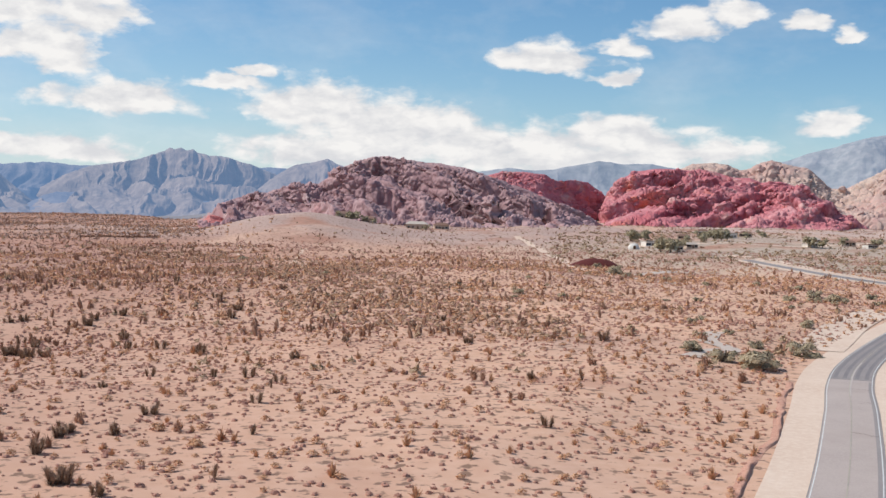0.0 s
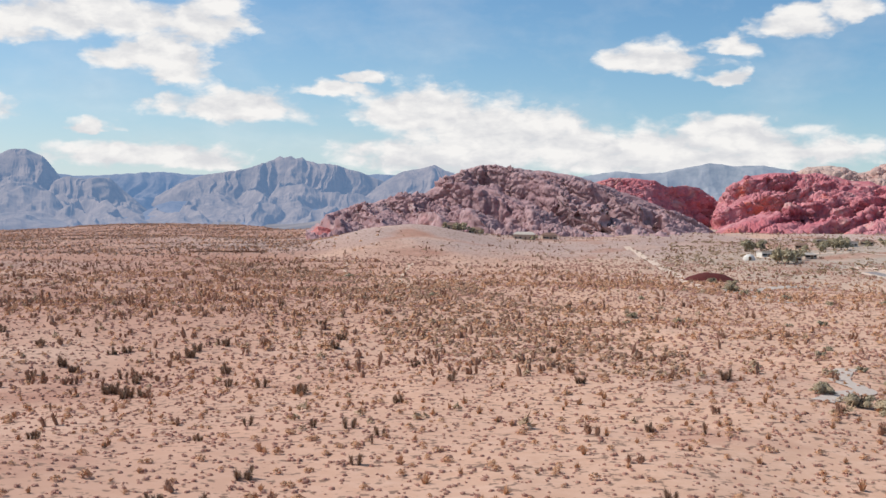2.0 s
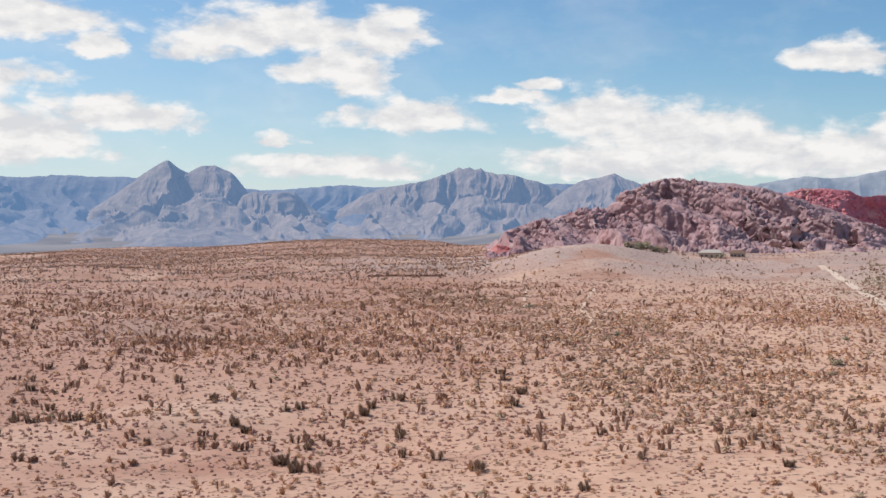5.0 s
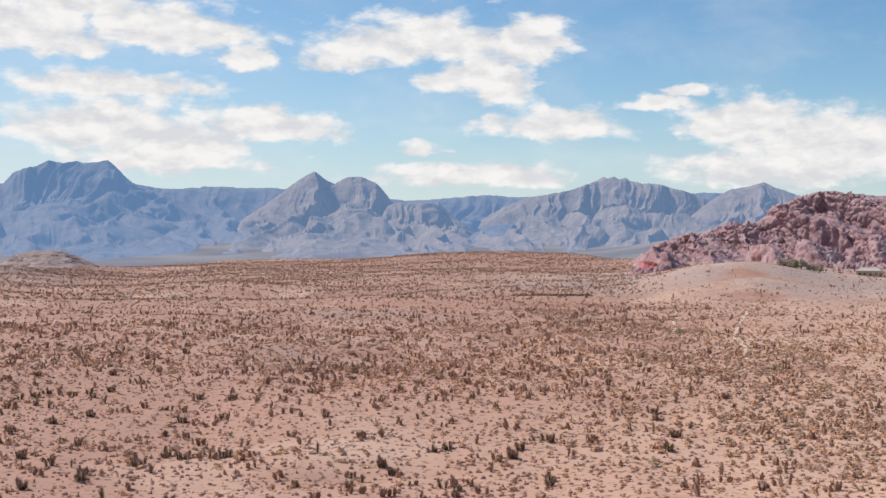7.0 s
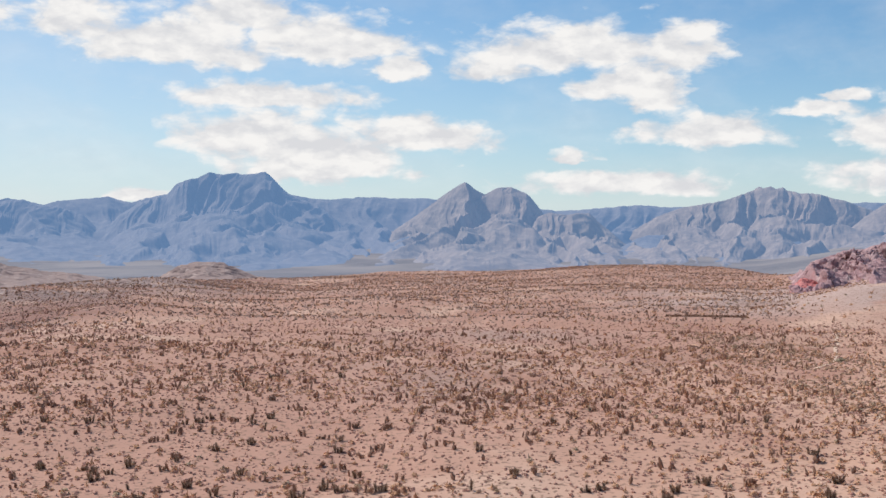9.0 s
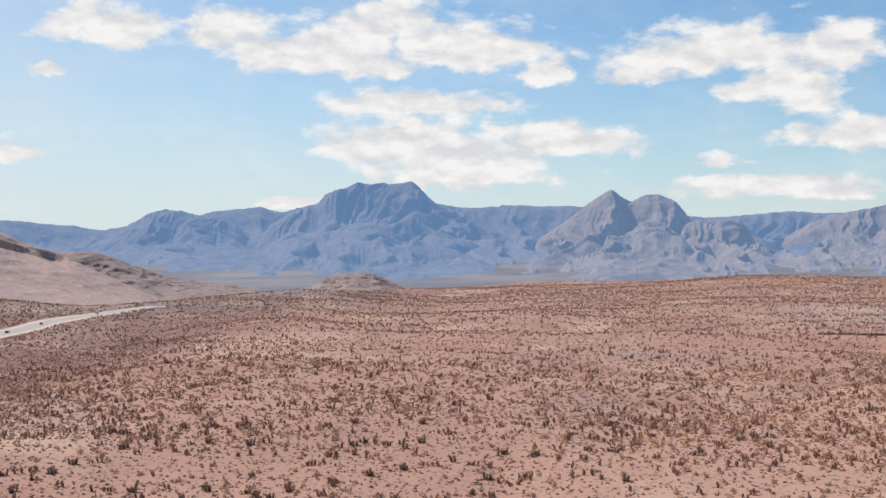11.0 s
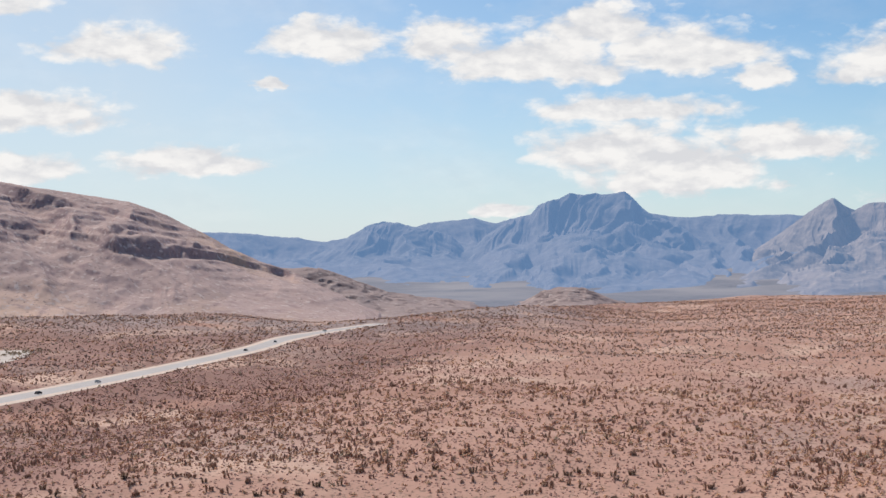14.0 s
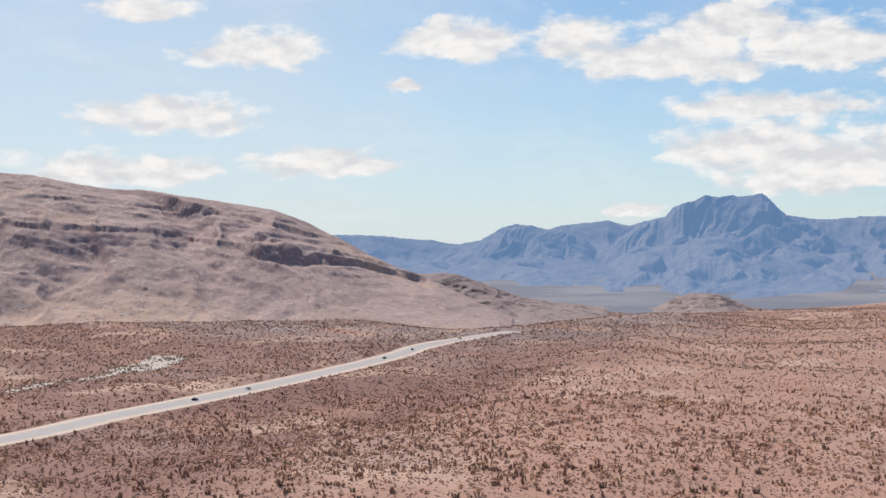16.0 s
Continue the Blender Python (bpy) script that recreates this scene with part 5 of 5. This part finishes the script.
def house(x, y, w, d, h, turn, wall, roof, pitched, label):
    root = new("house")
    z = float(surface_z(np.array([x]), np.array([y]))[0]) - 0.3
    root.matrix_basis = pose(x, y, z, 0, 0, turn)
    bm = bmesh.new()
    box(bm, 0, 0, 0, w, d, h)
    part("wall", bm, M[wall], root)
    bm = bmesh.new()
    if pitched:
        over = 0.6
        pts = [(-w / 2 - over, -d / 2 - over, h), (w / 2 + over, -d / 2 - over, h), (w / 2 + over, d / 2 + over, h), (-w / 2 - over, d / 2 + over, h), (-w / 2 + d * 0.25, 0, h + d * 0.22), (w / 2 - d * 0.25, 0, h + d * 0.22)]
        v = [bm.verts.new(p) for p in pts]
        for f in ((0, 1, 5, 4), (1, 2, 5), (2, 3, 4, 5), (3, 0, 4), (3, 2, 1, 0)):
            bm.faces.new([v[i] for i in f])
    else:
        box(bm, 0, 0, h, w + 0.5, d + 0.5, 0.35)
        box(bm, 0, -d / 2, h + 0.35, w + 0.5, 0.3, 0.4)
    part("roof", bm, M[roof], root)
    bm = bmesh.new()
    box(bm, w * 0.08, -d / 2 - 0.03, 0.3, 1.1, 0.12, 2.1)
    part("door", bm, M["door"], root)
    for k in (-0.36, -0.16, 0.32):
        bm = bmesh.new()
        box(bm, w * k, -d / 2 - 0.02, 1.2, 1.6, 0.1, 1.2)
        pane = part("window", bm, M["glass"], root)
        bm = bmesh.new()
        box(bm, w * k, -d / 2 - 0.08, 1.08, 1.9, 0.2, 0.12)
        part("sill", bm, M["white_wall"], pane)
    return tagged(root, label, "house", group="houses")


def town():
    rows = [(134, 790, 12, 9, 4.0, 20, "white_wall", "pale_roof", False), (144, 745, 9, 7, 3.2, -10, "white_wall", "pale_roof", False), (157, 772, 11, 8, 3.4, 15, "stucco", "pale_roof", True),
            (208, 885, 14, 10, 4.5, 5, "white_wall", "pale_roof", False), (224, 900, 13, 9, 4, -15, "stucco", "roof", True), (198, 930, 12, 9, 4, 10, "white_wall", "roof", True), (243, 805, 12, 8, 3.6, 30, "white_wall", "pale_roof", True),
            (275, 825, 12, 8, 3.6, 0, "stucco", "roof", True), (281, 800, 10, 8, 3.4, 20, "white_wall", "roof", False), (262, 860, 11, 8, 3.5, 10, "stucco", "pale_roof", True), (170, 860, 12, 8, 3.6, -5, "stucco", "roof", True),
            (-21.5, 975, 17, 10, 4.2, -4, "stucco", "pale_roof", True), (-2, 1000, 12, 9, 3.8, 8, "stucco", "roof", True), (-76, 935, 15, 9, 4, 6, "stucco", "roof", True), (-58, 945, 10, 8, 3.6, -12, "stucco", "roof", True)]
    for x, y, w, d, h, turn, wall, roof, pitched in rows:
        w, d, h = (w * 0.72, d * 0.75, h * 0.8) if x > 0 else (w, d, h)
        what = ("white-plastered" if wall == "white_wall" else "tan stucco") + " house with a " + ("pale" if roof == "pale_roof" else "brown") + (" hipped roof" if pitched else " flat roof") + " on desert ground"
        house(float(x), float(y), w, d, h, turn, wall, roof, pitched, what)
    root = new("dome_house")
    root.matrix_basis = pose(120, 765, float(surface_z(np.array([120.0]), np.array([765.0]))[0]))
    bm = bmesh.new()
    bmesh.ops.create_uvsphere(bm, u_segments=20, v_segments=12, radius=3.8)
    bmesh.ops.bisect_plane(bm, geom=bm.verts[:] + bm.edges[:] + bm.faces[:], plane_co=(0, 0, -0.3), plane_no=(0, 0, -1), clear_outer=True)
    part("dome", bm, M["white_wall"], root)
    bm = bmesh.new()
    box(bm, 0, -3.5, 0, 1.4, 1.0, 2.2)
    part("porch", bm, M["door"], root)
    tagged(root, "white domed house among trees", "house")


town()


def tree(height, seed, label):
    rng = np.random.default_rng(seed)
    root = new("tree")
    bm = bmesh.new()
    g = bmesh.ops.create_cone(bm, cap_ends=True, segments=7, radius1=0.25, radius2=0.12, depth=height * 0.55)
    bmesh.ops.translate(bm, vec=(0, 0, height * 0.27), verts=g["verts"])
    for k in range(4):
        a = k * 1.57 + rng.uniform(-0.4, 0.4)
        g = bmesh.ops.create_cone(bm, cap_ends=True, segments=5, radius1=0.1, radius2=0.04, depth=height * 0.4)
        bmesh.ops.transform(bm, matrix=pose(math.cos(a) * height * 0.1, math.sin(a) * height * 0.1, height * 0.58, -35 * math.sin(a), 35 * math.cos(a), 0), verts=g["verts"])
    part("trunk", bm, M["bark"], root)
    t = np.concatenate([tuft(90, rng, False, 0.10) * height * rng.uniform(0.4, 0.6) + (rng.normal() * height * 0.17, rng.normal() * height * 0.17, height * rng.uniform(0.12, 0.55)) for _ in range(12)]).reshape(-1, 3)
    crown = new("crown", mesh_raw("crown", t, np.arange(len(t)).reshape(-1, 3), M["tree_leaf"], flat=True))
    crown.parent = root
    return tagged(root, label, "tree", group="trees of the settlement")


TREES = [(131, 731, 1.2), (135, 722, 1.0), (138, 735, 1.1), (185, 853, 1.0), (190, 853, 1.0), (195, 853, 1.1), (181, 853, 0.9), (200, 856, 0.9), (128, 832, 1.1), (133, 833, 0.9), (139, 836, 1.0), (150, 760, 0.7), (232, 884, 0.8), (217, 870, 0.7),
         (240, 798, 1.0), (250, 800, 0.8), (268, 815, 0.8), (286, 800, 0.9), (-72, 920, 0.7), (-66, 922, 0.9), (-70, 926, 0.8), (-60, 925, 0.7), (-80, 924, 0.6), (-54, 930, 0.5), (-14, 960, 0.6), (160, 800, 0.8), (176, 820, 0.7), (215, 925, 0.8)]


def plant_trees():
    kinds = [tree(7.0, 90 + k, "dark green broad-crowned tree beside the houses") for k in range(3)]
    for n, (x, y, s) in enumerate(TREES):
        if n < 3:
            z = float(surface_z(np.array([float(x)]), np.array([float(y)]))[0])
            kinds[n].matrix_basis = pose(x, y, z - 0.1) @ Matrix.Scale(1.25 * s, 4)
        else:
            o = put(kinds[n % 3], x, y, 50 * n)
            o.scale = (1.25 * s,) * 3


plant_trees()


# ---- cars on the western road ----
def car(paint, label):
    root = new("car")
    bm = bmesh.new()
    box(bm, 0, 0, 0.35, 4.5, 1.8, 0.62)
    bmesh.ops.bevel(bm, geom=bm.edges[:], offset=0.12, segments=2, affect="EDGES")
    part("body", bm, M[paint], root)
    bm = bmesh.new()
    v = [bm.verts.new(p) for p in ((-1.7, -0.8, 0.95), (1.1, -0.8, 0.95), (1.1, 0.8, 0.95), (-1.7, 0.8, 0.95), (-1.2, -0.68, 1.5), (0.4, -0.68, 1.5), (0.4, 0.68, 1.5), (-1.2, 0.68, 1.5))]
    for f in ((0, 1, 5, 4), (1, 2, 6, 5), (2, 3, 7, 6), (3, 0, 4, 7)):
        bm.faces.new([v[i] for i in f])
    part("cabin_glass", bm, M["glass"], root)
    bm = bmesh.new()
    box(bm, -0.4, 0, 1.48, 1.65, 1.38, 0.06)
    part("roof", bm, M[paint], root)
    for x in (-1.4, 1.4):
        for y in (-0.82, 0.82):
            bm = bmesh.new()
            bmesh.ops.create_cone(bm, cap_ends=True, segments=14, radius1=0.34, radius2=0.34, depth=0.22)
            bmesh.ops.transform(bm, matrix=pose(x, y, 0.34, 90), verts=bm.verts)
            part("wheel", bm, M["tyre"], root)
    for y in (-0.6, 0.6):
        bm = bmesh.new()
        box(bm, 2.22, y, 0.62, 0.08, 0.35, 0.16)
        part("headlight", bm, M["white_wall"], root)
    return tagged(root, label, "car", group="cars on the road")


def park_cars():
    for d, side, paint, label in ((0.372, 1.7, "car_dark", "dark car on the pale desert road"), (0.42, 1.7, "car_white", "white car on the pale desert road"), (0.536, 1.7, "car_dark", "dark car on the pale desert road"), (0.60, 1.7, "car_grey", "grey car on the pale desert road"), (0.775, -1.7, "car_white", "white car far along the desert road")):
        k = int(d * (len(LINE_WEST) - 1))
        p, way = LINE_WEST[k], LINE_WEST[k + 1] - LINE_WEST[k]
        way = way / np.linalg.norm(way)
        x, y = p[0] + way[1] * side, p[1] - way[0] * side
        c = car(paint, label)
        c.matrix_basis = pose(x, y, float(surface_z(np.array([x]), np.array([y]))[0]) + 0.12, 0, 0, math.degrees(math.atan2(way[1], way[0])))


park_cars()


# ---- tracks, washes and the red bank ----
def track(name, pts, half, mat, label, category):
    ob = new(name, ribbon(name, spline(pts, 30), -half, half, 0.15, M[mat]))
    return tagged(ob, label, category, kind="structure")


track("dirt_track", [(54, 900), (56.6, 865), (59.7, 750), (62.7, 653), (63.1, 573), (60.2, 503), (58, 470)], 2.4, "gravel", "pale dirt track across the desert", "track")
track("gravel_turnout", [(74, 238), (82, 256), (96, 288), (112, 320), (124, 338)], 5.0, "gravel", "pale gravel turnout beside the road", "turnout")
track("settlement_lane", [(120, 790), (142, 782), (165, 803), (196, 816), (213, 790), (252, 812), (318, 900)], 4.0, "gravel", "pale gravel lane between the houses", "lane")
track("roadside_gravel", [(190, 420), (199, 450), (190, 520), (185, 600), (180, 668), (170, 715)], 6.0, "gravel", "pale graded gravel bank beside the road", "gravel bank")
track("trail", [(-118, 720), (-113, 676), (-106, 640), (-104, 618), (-98, 585), (-95, 561), (-97, 530)], 0.8, "trail", "narrow pale footpath", "path")
track("trail", [(-78, 690), (-74.6, 656), (-72, 600), (-66.6, 542), (-58, 500), (-52.5, 458), (-48.4, 425), (-55, 390)], 0.8, "trail", "narrow pale footpath", "path")
track("gravel_flat", GRAVEL_FLAT, 15.0, "wash_gravel", "broad pale gravel flat in the dry wash", "gravel flat")
track("dry_wash", WASH, 5.0, "wash_gravel", "pale dry gravel wash beside green bushes", "wash")
track("dry_wash", [(44, 213), (49, 221), (54, 226), (52, 236), (56, 248)], 2.0, "wash_gravel", "pale sandy wash among sage bushes", "wash")
track("dry_wash", [(84, 440), (78, 470), (73, 520), (84, 552), (104, 578), (122, 590)], 2.6, "wash_gravel", "pale sandy wash below the red earth bank", "wash")


def red_bank():
    pts = np.zeros((14, 40, 3))
    for i, v in enumerate(np.linspace(-1, 1, 14)):
        for j, u in enumerate(np.linspace(-1, 1, 40)):
            x, y = 76 + u * 13, 605 + v * 7
            pts[i, j] = x, y, 0.0
    pts[..., 2] = surface_z(pts[..., 0].ravel(), pts[..., 1].ravel()).reshape(14, 40) - 0.3
    u, v = (pts[..., 0] - 76) / 13, (pts[..., 1] - 605) / 7
    pts[..., 2] += 4.2 * np.clip(1 - np.abs(u) ** 2.4, 0, 1) * np.clip(1 - np.abs(v) ** 2.0, 0, 1) + 0.5 * fbm(pts[..., 0] / 3, pts[..., 1] / 3, 3, 4) * (1 - np.abs(u)) * (1 - np.abs(v))
    tagged(new("red_earth_bank", mesh_grid("red_earth_bank", pts, M["red_soil"])), "low bank of dark red earth beside the wash", "earth bank")


red_bank()


def dark_ledge():
    """A line of dark stones and brush along a shallow cut."""
    rng = np.random.default_rng(61)
    u = rng.random(170)
    x, y = -229 + 48 * u, 763 + 6 * u + rng.normal(size=170) * 1.0
    growth("cut_bank_brush", (x, y, rng), 20, (1.2, 2.6), "yucca_leaf", "dark brush along a shallow cut in the desert", "shrubs", low=0.7, leaf=0.2)


dark_ledge()

# ---- the loose blocks of the red hills ----
scatter_boulders(*MAUVE, M["mauve_rock"], 290, 1, (1.4, 4.5))
scatter_boulders(*BRIGHT, M["red_rock"], 290, 2, (1.4, 4.5))
scatter_boulders(*DARK, M["red_rock"], 120, 3, (1.4, 4.5))
scatter_boulders(*TAN, M["tan_rock"], 150, 4)
